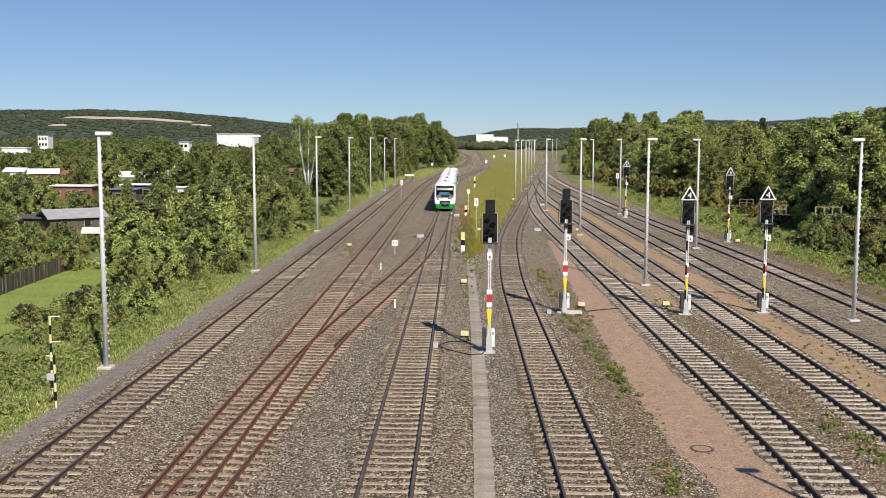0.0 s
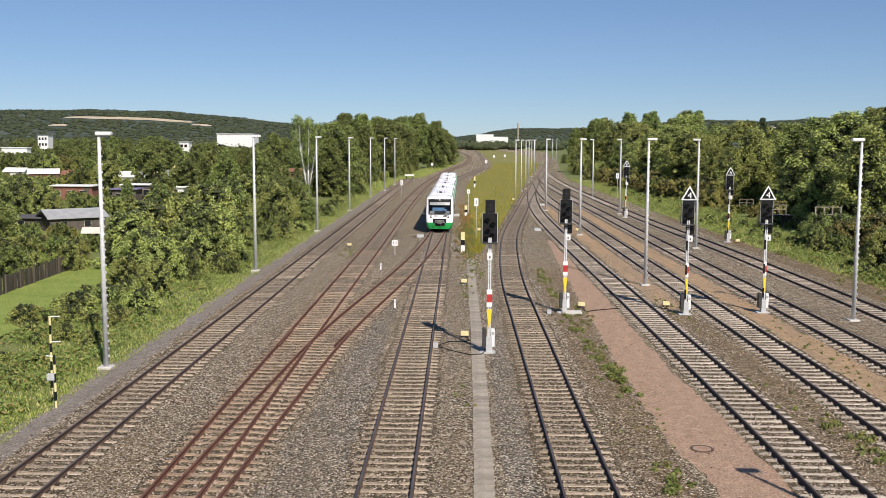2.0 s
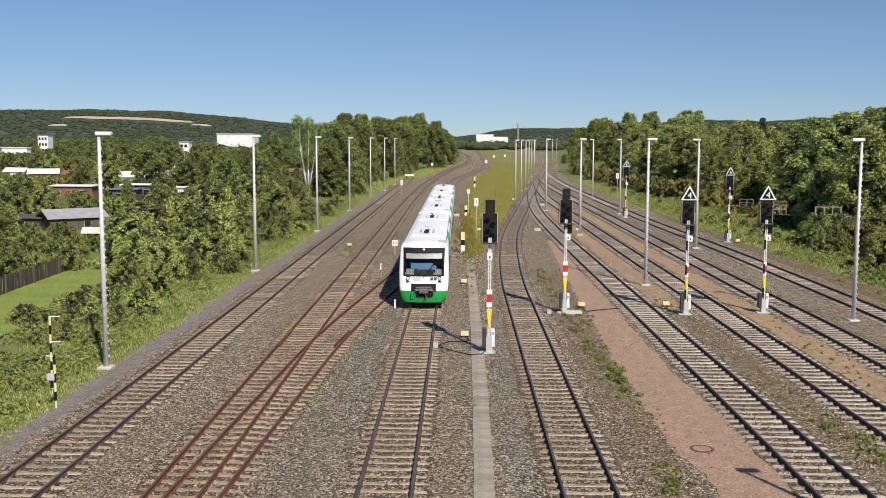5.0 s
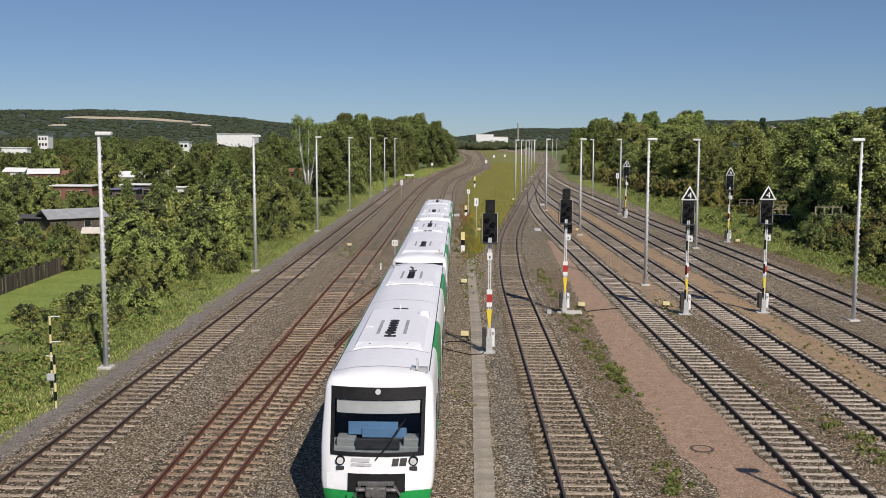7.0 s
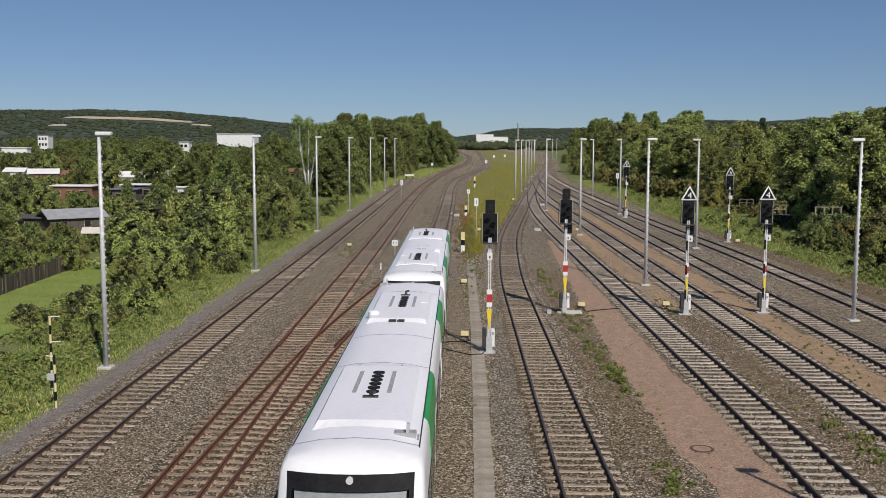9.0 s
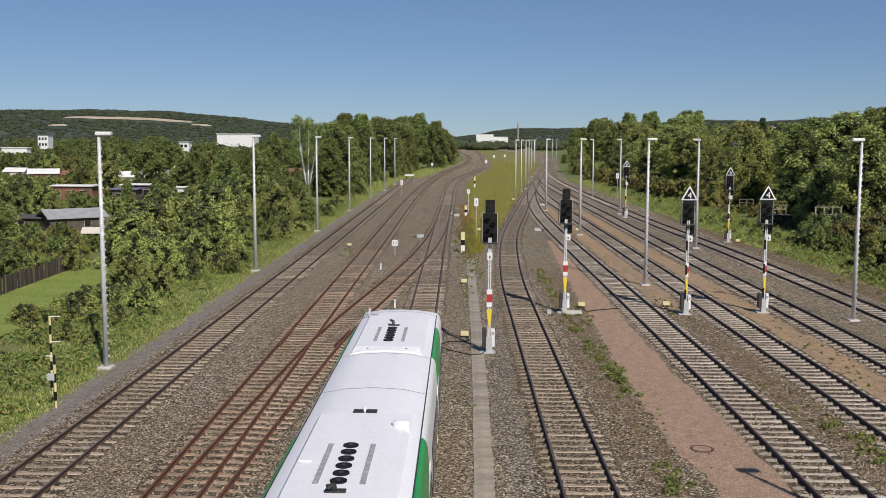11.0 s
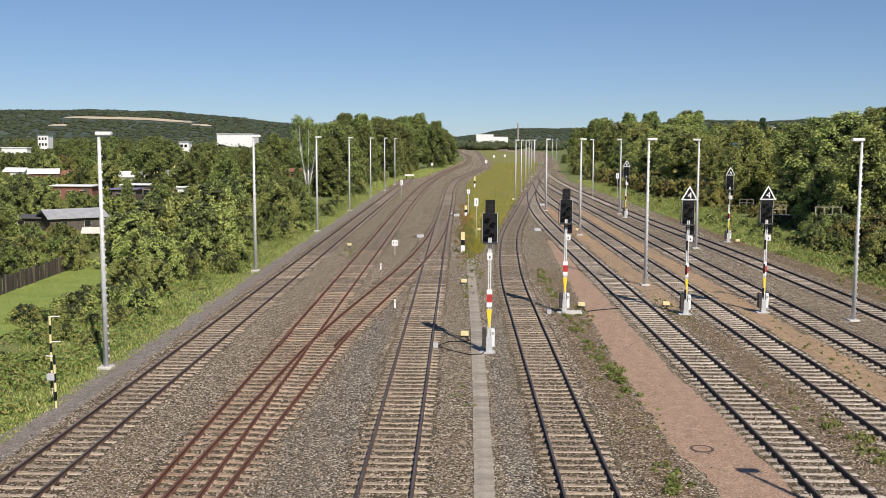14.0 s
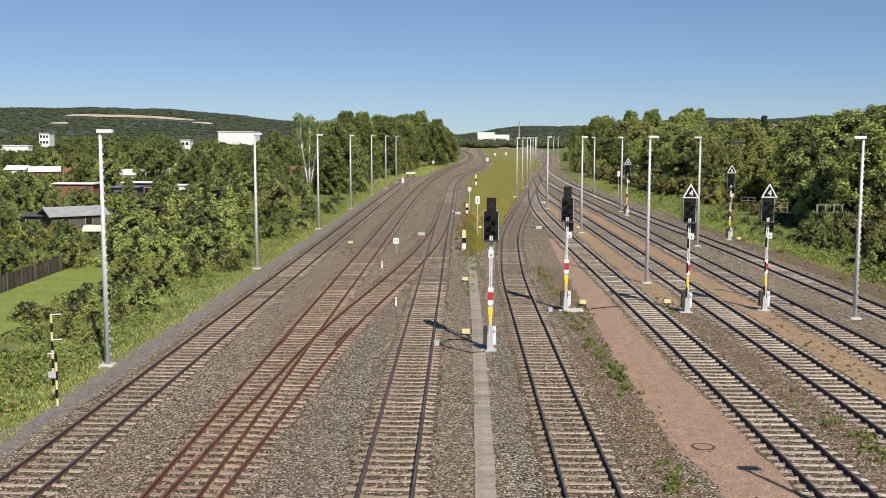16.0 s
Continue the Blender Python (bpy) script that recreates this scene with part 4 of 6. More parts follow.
# ---- distance ----
def hill_height(x, u, ridge, seed):
    t = float(np.interp(x, [p[0] for p in ridge], [p[1] for p in ridge]))
    k = math.sin(min(1, u * 1.25) * math.pi / 2) ** 1.3
    return t * k + noise.noise((x * 0.01, u * 5, seed)) * 3.0 * (0.3 + u) - 1.5


def hill(name, label, x0, x1, y, depth, ridge, seed, fields=(), woods=900, size=9.0):
    """A long wooded ridge (ridge: x, height) with fields (x from, x to, u from, u to) on its slope."""
    xs, rows = np.linspace(x0, x1, 150), 14
    v = [(x, y + depth * j / (rows - 1), hill_height(x, j / (rows - 1), ridge, seed)) for j in range(rows) for x in xs]
    w = len(xs)
    f = [(j * w + i, j * w + i + 1, (j + 1) * w + i + 1, (j + 1) * w + i) for j in range(rows - 1) for i in range(w - 1)]
    tagged(link(name, v, f, M["hill_wood_haze"], smooth=True), label, kind="structure")
    for a, b, u0, u1 in fields:
        n, v = 40, []
        for i in range(n + 1):
            q = i / n
            x, thick = a + (b - a) * q, math.sin(math.pi * (0.04 + 0.92 * q)) ** 0.4
            for p in range(4):
                u = u0 + (u1 - u0) * thick * p / 3
                v.append((x, y + depth * u, hill_height(x, u, ridge, seed) + 1.2))
        f = [(4 * i + p, 4 * i + p + 4, 4 * i + p + 5, 4 * i + p + 1) for i in range(n) for p in range(3)]
        tagged(link("hill_field", v, f, M["field"]), "pale harvested field on the wooded hillside", kind="structure")
    r, clumps = random.Random(seed), []
    while len(clumps) < woods:
        x, u = r.uniform(x0, x1), r.random() ** 0.8 * 0.86
        if any(a - 8 < x < b + 8 and u0 - 0.035 < u < u1 + 0.01 for a, b, u0, u1 in fields):
            continue
        s = size * r.uniform(0.6, 1.25)
        clumps.append(((x, y + depth * u, hill_height(x, u, ridge, seed) + s * 0.2), (s * 1.5, s * 1.2, s * 0.6)))
    rng = np.random.default_rng(seed)
    v, f = leaf_cloud(rng, clumps, woods * 22, 2.0, droop=0.2)
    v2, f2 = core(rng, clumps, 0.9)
    tagged(new("hill_woods", quick("hill_woods", np.vstack([v, v2]), np.vstack([f, f2 + len(v)]), M["leaf_hill_haze"], len(f2))), "woods covering the distant hill", kind="stuff")


def far_canopy(name, seed, count, place, label):
    rng = np.random.default_rng(seed)
    r = random.Random(seed)
    clumps = []
    for i in range(count):
        x, y, s = place(r)
        clumps.append(((x, y, s * 0.5), (s * r.uniform(0.7, 1.2), s * 0.8, s * 0.62)))
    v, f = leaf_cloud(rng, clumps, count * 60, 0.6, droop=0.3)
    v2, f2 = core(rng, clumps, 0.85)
    tagged(new(name, quick(name, np.vstack([v, v2]), np.vstack([f, f2 + len(v)]), M["leaf_far_haze"], len(f2))), label, kind="stuff")


def distance():
    hill("hill_left", "long wooded hill with harvested fields", -2100, -120, 2200, 800, [(-2100, 84), (-1300, 84), (-1000, 86), (-800, 80), (-620, 64), (-480, 48), (-400, 38), (-300, 20), (-120, 2)], 3,
         ((-1020, -690, 0.44, 0.495), (-680, -630, 0.39, 0.43), (-1015, -970, 0.30, 0.33)), 6200, 6.4)
    hill("hill_middle", "distant wooded hill closing the valley", -100, 900, 2700, 500, [(-100, 10), (60, 20), (110, 34), (160, 42), (330, 42), (600, 46), (900, 54)], 5, (), 2400, 5.5)
    hill("hill_right", "wooded hill behind the right bank", 500, 2200, 2300, 800, [(500, 36), (640, 66), (800, 66), (880, 62), (1050, 74), (1300, 86), (2200, 96)], 8, ((760, 900, 0.42, 0.46),), 2800, 6.0)

    def plain(r):
        y = r.uniform(480, 2100)
        return r.uniform(-0.6 * y, -0.10 * y), y, r.uniform(4, 8.5)

    def plain_right(r):
        y = r.uniform(420, 2100)
        return r.uniform(0.13 * y, 0.62 * y), y, r.uniform(6, 12)

    def gap(r):
        y = r.uniform(900, 2400)
        return r.uniform(-0.12 * y, 0.15 * y), y, r.uniform(4, 8.5)

    far_canopy("far_woods", 31, 1300, plain, "distant trees and gardens across the valley")
    far_canopy("far_woods", 32, 500, plain_right, "distant woods behind the bank")
    far_canopy("far_woods", 33, 800, gap, "distant trees at the end of the valley")


# ---- train ----
LENGTH, PITCH = 25.3, 25.65
SECTION = [(1.22, 0.45), (1.36, 0.85), (1.41, 1.14), (1.44, 1.35), (1.46, 2.06), (1.46, 2.5), (1.43, 3.1), (1.42, 3.32), (1.40, 3.56), (1.36, 3.69), (1.27, 3.785), (0.7, 3.90), (0.0, 3.94)]


def half_width(z):
    return float(np.interp(z, [p[1] for p in SECTION], [p[0] for p in SECTION]))


def face(x, z):
    """Setback of the raked, bowed cab front from the foremost point."""
    rake = float(np.interp(z, [0.45, 0.8, 1.15, 2.05, 3.62, 3.8, 3.94], [0.16, 0.04, 0.0, 0.2, 0.82, 1.05, 1.45]))
    return rake + 0.26 * (abs(x) / 1.4) ** 2.2


def unit_frame(end):
    """Unit space: y runs from -LENGTH/2 (front) to LENGTH/2."""
    return (lambda y: -LENGTH / 2 + y) if end < 0 else (lambda y: LENGTH / 2 - y)


def shell_patch(name, pts, material, parent, label="", off=0.02, end=-1, n=8):
    """A sheet on the cab front between rows (z, x left, x right)."""
    to = unit_frame(end)
    rows = []
    zs = [p[0] for p in pts]
    for k in range(7):
        z = zs[0] + (zs[-1] - zs[0]) * k / 6
        a, b = np.interp(z, zs, [p[1] for p in pts]), np.interp(z, zs, [p[2] for p in pts])
        rows.append([(x, to(face(x, z) - off), z) for x in np.linspace(a, b, n + 1)])
    v = [p for r in rows for p in r]
    w = n + 1
    f = [(j * w + i, j * w + i + 1, (j + 1) * w + i + 1, (j + 1) * w + i) for j in range(6) for i in range(n)]
    k = len(v)
    v += [(x, y + (0.03 if end < 0 else -0.03), z) for x, y, z in v]
    rim = [i for i in range(w)] + [j * w + n for j in range(1, 7)] + [6 * w + i for i in range(n - 1, -1, -1)] + [j * w for j in range(5, 0, -1)]
    f += [(rim[i], rim[(i + 1) % len(rim)], k + rim[(i + 1) % len(rim)], k + rim[i]) for i in range(len(rim))]
    return link(name, v, f, material, parent, label, smooth=False)


def side_patch(name, s, y0, y1, z0, z1, material, parent, label="", off=0.022, slant=0.0):
    v = []
    levels = sorted({round(z, 3) for z in list(np.linspace(z0, z1, 13)) + [p[1] for p in SECTION if z0 < p[1] < z1]})
    n = len(levels) - 1
    for z in levels:
        x = s * (half_width(z) + off)
        d = slant * (z - z0) / (z1 - z0)
        if z > 3.4:
            z += off * 0.8
        v += [(x, y0 + d, z), (x, y1 + d, z), (x - s * 0.03, y0 + d, z), (x - s * 0.03, y1 + d, z)]
    f = []
    for k in range(n):
        a = 4 * k
        f += [(a, a + 1, a + 5, a + 4), (a + 2, a, a + 4, a + 6), (a + 1, a + 3, a + 7, a + 5)]
    f += [(0, 2, 3, 1), (4 * n, 4 * n + 1, 4 * n + 3, 4 * n + 2)]
    return link(name, v, f, material, parent, label)


def railcar():
    ob = thing("railcar", label="white and green diesel railcar running on the main line", category="train", group="coupled railcars")
    ring = [(x, z) for x, z in SECTION] + [(-x, z) for x, z in SECTION[-2::-1]]
    n = len(ring)
    v, f, fm = [], [], []
    H = LENGTH / 2

    def add(fn):
        k = len(v)
        v.extend(fn(x, z) for x, z in ring)
        return k

    rows = [add(lambda x, z: (x * 0.955, -H + face(x * 0.955, z), z - (0.03 if z > 3.5 else 0))),
            add(lambda x, z: (x * 0.99, -H + face(x, z) + 0.10, z - (0.01 if z > 3.5 else 0))),
            add(lambda x, z: (x, -H + face(x, z) + 0.40, z)),
            add(lambda x, z: (x, -H + 3.0, z)), add(lambda x, z: (x, 0, z)), add(lambda x, z: (x, H - 3.0, z)),
            add(lambda x, z: (x, H - face(x, z) - 0.40, z)),
            add(lambda x, z: (x * 0.99, H - face(x, z) - 0.10, z - (0.01 if z > 3.5 else 0))),
            add(lambda x, z: (x * 0.955, H - face(x * 0.955, z), z - (0.03 if z > 3.5 else 0)))]
    for ri, (a, b) in enumerate(zip(rows, rows[1:])):
        for i in range(n - 1):
            f.append((a + i, a + i + 1, b + i + 1, b + i))
            z = (ring[i][1] + ring[i + 1][1]) / 2
            fm.append(1 if z < 1.13 and (ri < 2 or ri > 5) else 2 if z > 3.8 and 1 < ri < 6 else 0)
        f.append((a + n - 1, a, b, b + n - 1))
        fm.append(2)
    for a, sgn in ((rows[0], -1), (rows[-1], 1)):
        m = (n - 1) // 2
        for i in range(m):
            fr = [0, 0.09, 0.3, 0.5, 0.7, 0.91, 1]
            cols = len(fr) - 1
            hole = 2.0 < ring[i][1] and ring[i + 1][1] < 3.4
            la, lb = a + i, a + i + 1
            ra, rb = a + n - 1 - i, a + n - 2 - i
            def mid(p, q, s):
                x = v[p][0] * (1 - s) + v[q][0] * s
                z = v[p][2]
                y = (-H + face(x, z)) if sgn < 0 else (H - face(x, z))
                v.append((x, y, z))
                return len(v) - 1
            low = [la] + [mid(la, ra, fr[k]) for k in range(1, cols)] + [ra]
            if lb == rb:
                for k in range(cols):
                    f.append((low[k], low[k + 1], lb))
                    fm.append(0)
            else:
                up = [lb] + [mid(lb, rb, fr[k]) for k in range(1, cols)] + [rb]
                for k in range(cols):
                    if hole and 0 < k < cols - 1:
                        continue
                    f.append((low[k], low[k + 1], up[k + 1], up[k]))
                    fm.append(1 if (ring[i][1] + ring[i + 1][1]) / 2 < 1.13 else 0)
    body = link("body", v, f, [M["train_white"], M["train_green"], M["roof_grey"]], ob, smooth=True)
    body.data.polygons.foreach_set("material_index", fm)
    bmx = B()
    bmx.from_mesh(body.data)
    bmesh.ops.remove_doubles(bmx, verts=bmx.verts, dist=0.004)
    bmesh.ops.recalc_face_normals(bmx, faces=bmx.faces)
    bmx.to_mesh(body.data)
    bmx.free()
    cab_details(ob)
    side_details(ob)
    roof_details(ob)
    under_details(ob)
    return ob


def glass_material():
    m = bpy.data.materials.new("glass")
    m.use_nodes = True
    n, l = m.node_tree.nodes, m.node_tree.links
    n.remove(n["Principled BSDF"])
    tr, gl, fr, mx = n.new("ShaderNodeBsdfTransparent"), n.new("ShaderNodeBsdfGlossy"), n.new("ShaderNodeFresnel"), n.new("ShaderNodeMixShader")
    tr.inputs["Color"].default_value = (0.62, 0.66, 0.66, 1)
    gl.inputs["Roughness"].default_value = 0.03
    fr.inputs["IOR"].default_value = 1.5
    l.new(fr.outputs[0], mx.inputs[0])
    l.new(tr.outputs[0], mx.inputs[1])
    l.new(gl.outputs[0], mx.inputs[2])
    l.new(mx.outputs[0], n["Material Output"].inputs["Surface"])
    return m


M["glass"] = glass_material()
M["blue_blind"] = mat("blue_blind", [(0.10, 0.22, 0.42), (0.14, 0.29, 0.52), (0.18, 0.34, 0.58)], 2, 0.7, fine=20, bump=0.1)
M["console"] = mat("console", [(0.26, 0.27, 0.28), (0.34, 0.35, 0.36), (0.42, 0.43, 0.44)], 3, 0.6, fine=20, bump=0.1)
M["display"] = mat("display", [(0.42, 0.42, 0.43), (0.52, 0.52, 0.53), (0.58, 0.58, 0.59)], 3, 0.4, fine=20, bump=0.0)
M["window_dark"] = mat("window_dark", [(0.012, 0.014, 0.016), (0.02, 0.023, 0.026), (0.035, 0.038, 0.04)], 2, 0.08, fine=10, bump=0.0)
M["coupler_steel"] = mat("coupler_steel", [(0.08, 0.078, 0.075), (0.17, 0.165, 0.16), (0.28, 0.27, 0.26)], 5, 0.5, 0.5, fine=30, bump=0.3)
M["lamp_glass"] = mat("lamp_glass", [(0.55, 0.55, 0.55), (0.68, 0.68, 0.68), (0.75, 0.75, 0.75)], 4, 0.15, fine=20, bump=0.0)


def disc(bm, c, r, axis, depth, n=16):
    c, a = Vector(c), Vector(axis).normalized()
    rod(bm, c - a * depth / 2, c + a * depth / 2, r, r, n)


def cab_details(ob):
    for end in (-1, 1):
        to = unit_frame(end)
        s = 1 if end < 0 else -1
        fwd = (0, -1, 0) if end < 0 else (0, 1, 0)

        def at(x, z, d=0.0):
            return (x, to(face(x, z) - d), z)

        # black surround of the windscreen: four bands
        shell_patch("windscreen_frame", [(1.98, -1.18, 1.18), (2.07, -1.19, 1.19)], M["black"], ob, "black lower screen surround", 0.02, end)
        shell_patch("windscreen_frame", [(3.30, -1.21, 1.21), (3.59, -1.22, 1.22)], M["black"], ob, "black upper screen band", 0.02, end)
        for q in (-1, 1):
            a, b = sorted((q * 1.095, q * 1.19))
            shell_patch("windscreen_frame", [(2.07, a, b), (3.30, a + q * 0.02, b + q * 0.02)], M["black"], ob, "black side screen surround", 0.02, end, n=2)
        glass = shell_patch("windscreen", [(2.05, -1.15, 1.15), (3.34, -1.17, 1.17)], M["glass"], ob, "large raked glass windscreen", 0.008, end)
        glass.visible_shadow = False
        shell_patch("destination_display", [(2.96, -1.06, 1.06), (3.27, -1.07, 1.07)], M["display"], ob, "grey destination display behind the screen", -0.05, end)
        # inside the cab
        bm = B()
        y0, y1 = sorted((to(2.3), to(2.36)))
        box(bm, -1.3, 1.3, y0, y1, 1.2, 3.6)
        part("cab_wall", bm, M["window_dark"], ob)
        bm = B()
        y0, y1 = sorted((to(0.55), to(1.35)))
        box(bm, -1.25, 1.25, y0, y1, 1.5, 2.12, 0.03)
        part("desk", bm, M["console"], ob, "grey driver's desk")
        for q, w in ((-0.82, 0.24), (0.85, 0.2)):
            bm = B()
            y0, y1 = sorted((to(0.62), to(1.1)))
            box(bm, q - w, q + w, y0, y1, 2.1, 2.32, 0.04)
            part("console_box", bm, M["console"], ob, "raised grey console box")
        bm = B()
        y0, y1 = sorted((to(0.5), to(0.56)))
        box(bm, -0.56, 0.56, y0, y1, 2.06, 2.34, 0.02)
        for k in range(9):
            box(bm, -0.52 + k * 0.12, -0.44 + k * 0.12, y0 - 0.012, y1 + 0.012, 2.1, 2.3)
        part("instrument_panel", bm, M["dark_metal"], ob, "dark ribbed instrument panel")
        bm = B()
        y0, y1 = sorted((to(0.86), to(0.9)))
        box(bm, -0.78, 0.5, y0, y1, 2.34, 2.68, 0.015)
        box(bm, -0.42, 0.72, y0 - 0.06, y1 - 0.06, 2.28, 2.54, 0.015) if end < 0 else box(bm, -0.42, 0.72, y0 + 0.06, y1 + 0.06, 2.28, 2.54, 0.015)
        part("sun_blind", bm, M["blue_blind"], ob, "blue fabric sun blind")
        # wiper
        bm = B()
        rod(bm, at(-0.02, 1.92, 0.05), at(0.22, 2.2, 0.06), 0.02, 0.014, 6)
        rod(bm, at(0.22, 2.2, 0.06), at(0.62, 2.78, 0.06), 0.014, 0.01, 6)
        rod(bm, at(0.34, 2.34, 0.045), at(0.72, 2.86, 0.045), 0.012, 0.012, 5)
        part("wiper", bm, M["black"], ob, "black windscreen wiper")
        # top lamp
        bm = B()
        disc(bm, at(0.0, 3.5, 0.03), 0.07, fwd, 0.08)
        part("headlight", bm, M["lamp_glass"], ob, "round upper headlight")
        for q in (-0.92, 0.92):
            bm = B()
            disc(bm, at(q, 1.86, 0.0), 0.118, fwd, 0.09, 20)
            ring = part("headlight", bm, M["black"], ob, "round headlight in a black ring")
            bm = B()
            disc(bm, at(q, 1.86, 0.03), 0.085, fwd, 0.08, 20)
            part("lens", bm, M["lamp_glass"], ring)
            bm = B()
            box(bm, q - 0.10, q + 0.10, *sorted((to(face(q, 1.68) - 0.02), to(face(q, 1.68) + 0.04))), 1.62, 1.72, 0.01)
            part("tail_light", bm, M["dark_metal"], ob, "small dark tail light cluster")
        # plain bars in place of numbers and sign
        for x0, x1, z0, z1, mt, lab in ((-0.66, -0.18, 1.84, 1.93, "display", "faint grey number bar"), (-0.66, -0.14, 1.74, 1.81, "display", "faint grey number bar"),
                                        (0.38, 0.54, 1.75, 1.93, "dark_metal", "dark operator mark"), (0.57, 0.74, 1.75, 1.93, "dark_metal", "dark operator mark")):
            shell_patch("marking", [(z0, x0, x1), (z1, x0 + 0.03, x1 + 0.03)], M[mt], ob, lab, 0.012, end, n=3)
        # coupler pocket, coupler and skirt joints
        shell_patch("coupler_pocket", [(1.12, -0.72, 0.72), (1.56, -0.72, 0.72)], M["black"], ob, "dark recess of the coupler", 0.015, end)
        shell_patch("coupler_pocket", [(0.78, -0.42, 0.52), (1.12, -0.52, 0.62)], M["black"], ob, "dark recess below the coupler", 0.016, end)
        bm = B()
        y0, y1 = sorted((to(-0.16), to(0.1)))
        box(bm, -0.26, 0.26, y0, y1, 1.02, 1.3, 0.05)
        box(bm, -0.46, 0.46, *sorted((to(-0.06), to(0.05))), 1.3, 1.4, 0.02)
        rod(bm, (-0.5, to(-0.04), 1.2), (0.5, to(-0.04), 1.2), 0.06, 0.06, 8)
        rod(bm, (0.02, to(-0.2), 1.16), (0.02, to(0.0), 1.16), 0.13, 0.13, 14)
        rod(bm, (0.1, to(-0.1), 1.05), (0.18, to(-0.06), 0.72), 0.03, 0.03, 6)
        rod(bm, (-0.4, to(-0.02), 1.3), (-0.56, to(0.0), 1.0), 0.035, 0.035, 6)
        rod(bm, (0.45, to(-0.02), 1.3), (0.6, to(0.0), 1.05), 0.035, 0.035, 6)
        part("coupler", bm, M["coupler_steel"], ob, "grey-black automatic coupler with hoses")
        for x0, z0, x1, z1 in ((-0.76, 0.62, 0.76, 0.62), (-0.76, 0.62, -0.76, 1.02), (0.0, 0.5, 0.06, 0.8)):
            bm = B()
            rod(bm, at(x0, z0, 0.01), at(x1, z1, 0.01), 0.012, 0.012, 5)
            part("skirt_joint", bm, M["black"], ob)
        for q in (-1, 1):
            shell_patch("access_flap", [(1.16, q * 1.14 - 0.12, q * 1.14 + 0.06), (1.52, q * 1.14 - 0.12, q * 1.14 + 0.06)], M["train_white"], ob, "", 0.008, end, n=2)


def U(y):
    return -LENGTH / 2 + y


def side_details(ob):
    for s in (-1, 1):
        for y0, y1 in ((4.6, 6.4), (6.55, 8.35), (11.4, 13.9), (14.05, 16.2), (18.6, 20.4), (20.55, 22.0)):
            pane = side_patch("side_window", s, U(y0), U(y1), 1.75, 2.85, M["window_dark"], ob, "dark tinted side window")
            side_patch("window_seal", s, U(y0) - 0.05, U(y1) + 0.05, 1.70, 1.75, M["black"], pane)
        for y0 in (8.9, 16.7):
            door = side_patch("door", s, U(y0), U(y0 + 1.3), 0.85, 2.95, M["train_white"], ob, "white double passenger door", 0.02)
            for k in (0.12, 0.72):
                side_patch("door_pane", s, U(y0 + k), U(y0 + k + 0.46), 1.4, 2.75, M["window_dark"], door, "", 0.03)
        side_patch("cab_window", s, U(1.75), U(2.9), 1.95, 2.85, M["window_dark"], ob, "dark cab side window", slant=0.25)
        side_patch("cab_window", s, U(22.4), U(23.55), 1.95, 2.85, M["window_dark"], ob, "dark cab side window", slant=-0.25)
        for y0, y1, sl in ((5.05, 9.2, 0.0), (16.8, 21.2, 0.0)):
            side_patch("green_panel", s, U(y0), U(y1), 1.2, 3.76, M["train_green"], ob, "bright green painted side field", 0.016, sl)
        bm = B()
        box(bm, s * 1.27 - 0.012, s * 1.27 + 0.012, U(1.9), U(23.4), 3.76, 3.80)
        part("rain_gutter", bm, M["dark_metal"], ob, "dark rain gutter along the roof edge")


def roof_z(x):
    return float(np.interp(abs(x), [0, 0.7, 1.27], [3.94, 3.90, 3.785]))


def hump(ob, y0, y1, w=0.98):
    """Low roof fairing with a broad sloped front lip and a shallow rear slope."""
    bm, grid = B(), []
    for y, inset, up in ((y0 - 0.36, 0.0, 0), (y0 - 0.33, 0.0, 0.03), (y0 + 0.1, 0.05, 1), (y1, 0.05, 1), (y1 + 0.3, 0.0, 0)):
        row = [bm.verts.new((-w - 0.07, U(y), roof_z(w + 0.07) - 0.02))]
        for k in range(9):
            x = (w - inset) * (k / 4 - 1)
            z = roof_z(x) - 0.01 if up == 0 else roof_z(x) + up if up < 1 else 4.0 - 0.03 * (x / w) ** 4
            row.append(bm.verts.new((x, U(y), z)))
        row.append(bm.verts.new((w + 0.07, U(y), roof_z(w + 0.07) - 0.02)))
        grid.append(row)
    for a, b in zip(grid, grid[1:]):
        for i in range(10):
            bm.faces.new((a[i], a[i + 1], b[i + 1], b[i]))
    fairing = part("roof_fairing", bm, M["roof_grey"], ob, "raised pale roof fairing with a sloped lip")
    for x in (-0.55, 0.55):
        bm = B()
        disc(bm, (x, U(y0 - 0.1), 3.965), 0.025, (0, 0, 1), 0.03, 8)
        part("bolt", bm, M["dark_metal"], fairing)


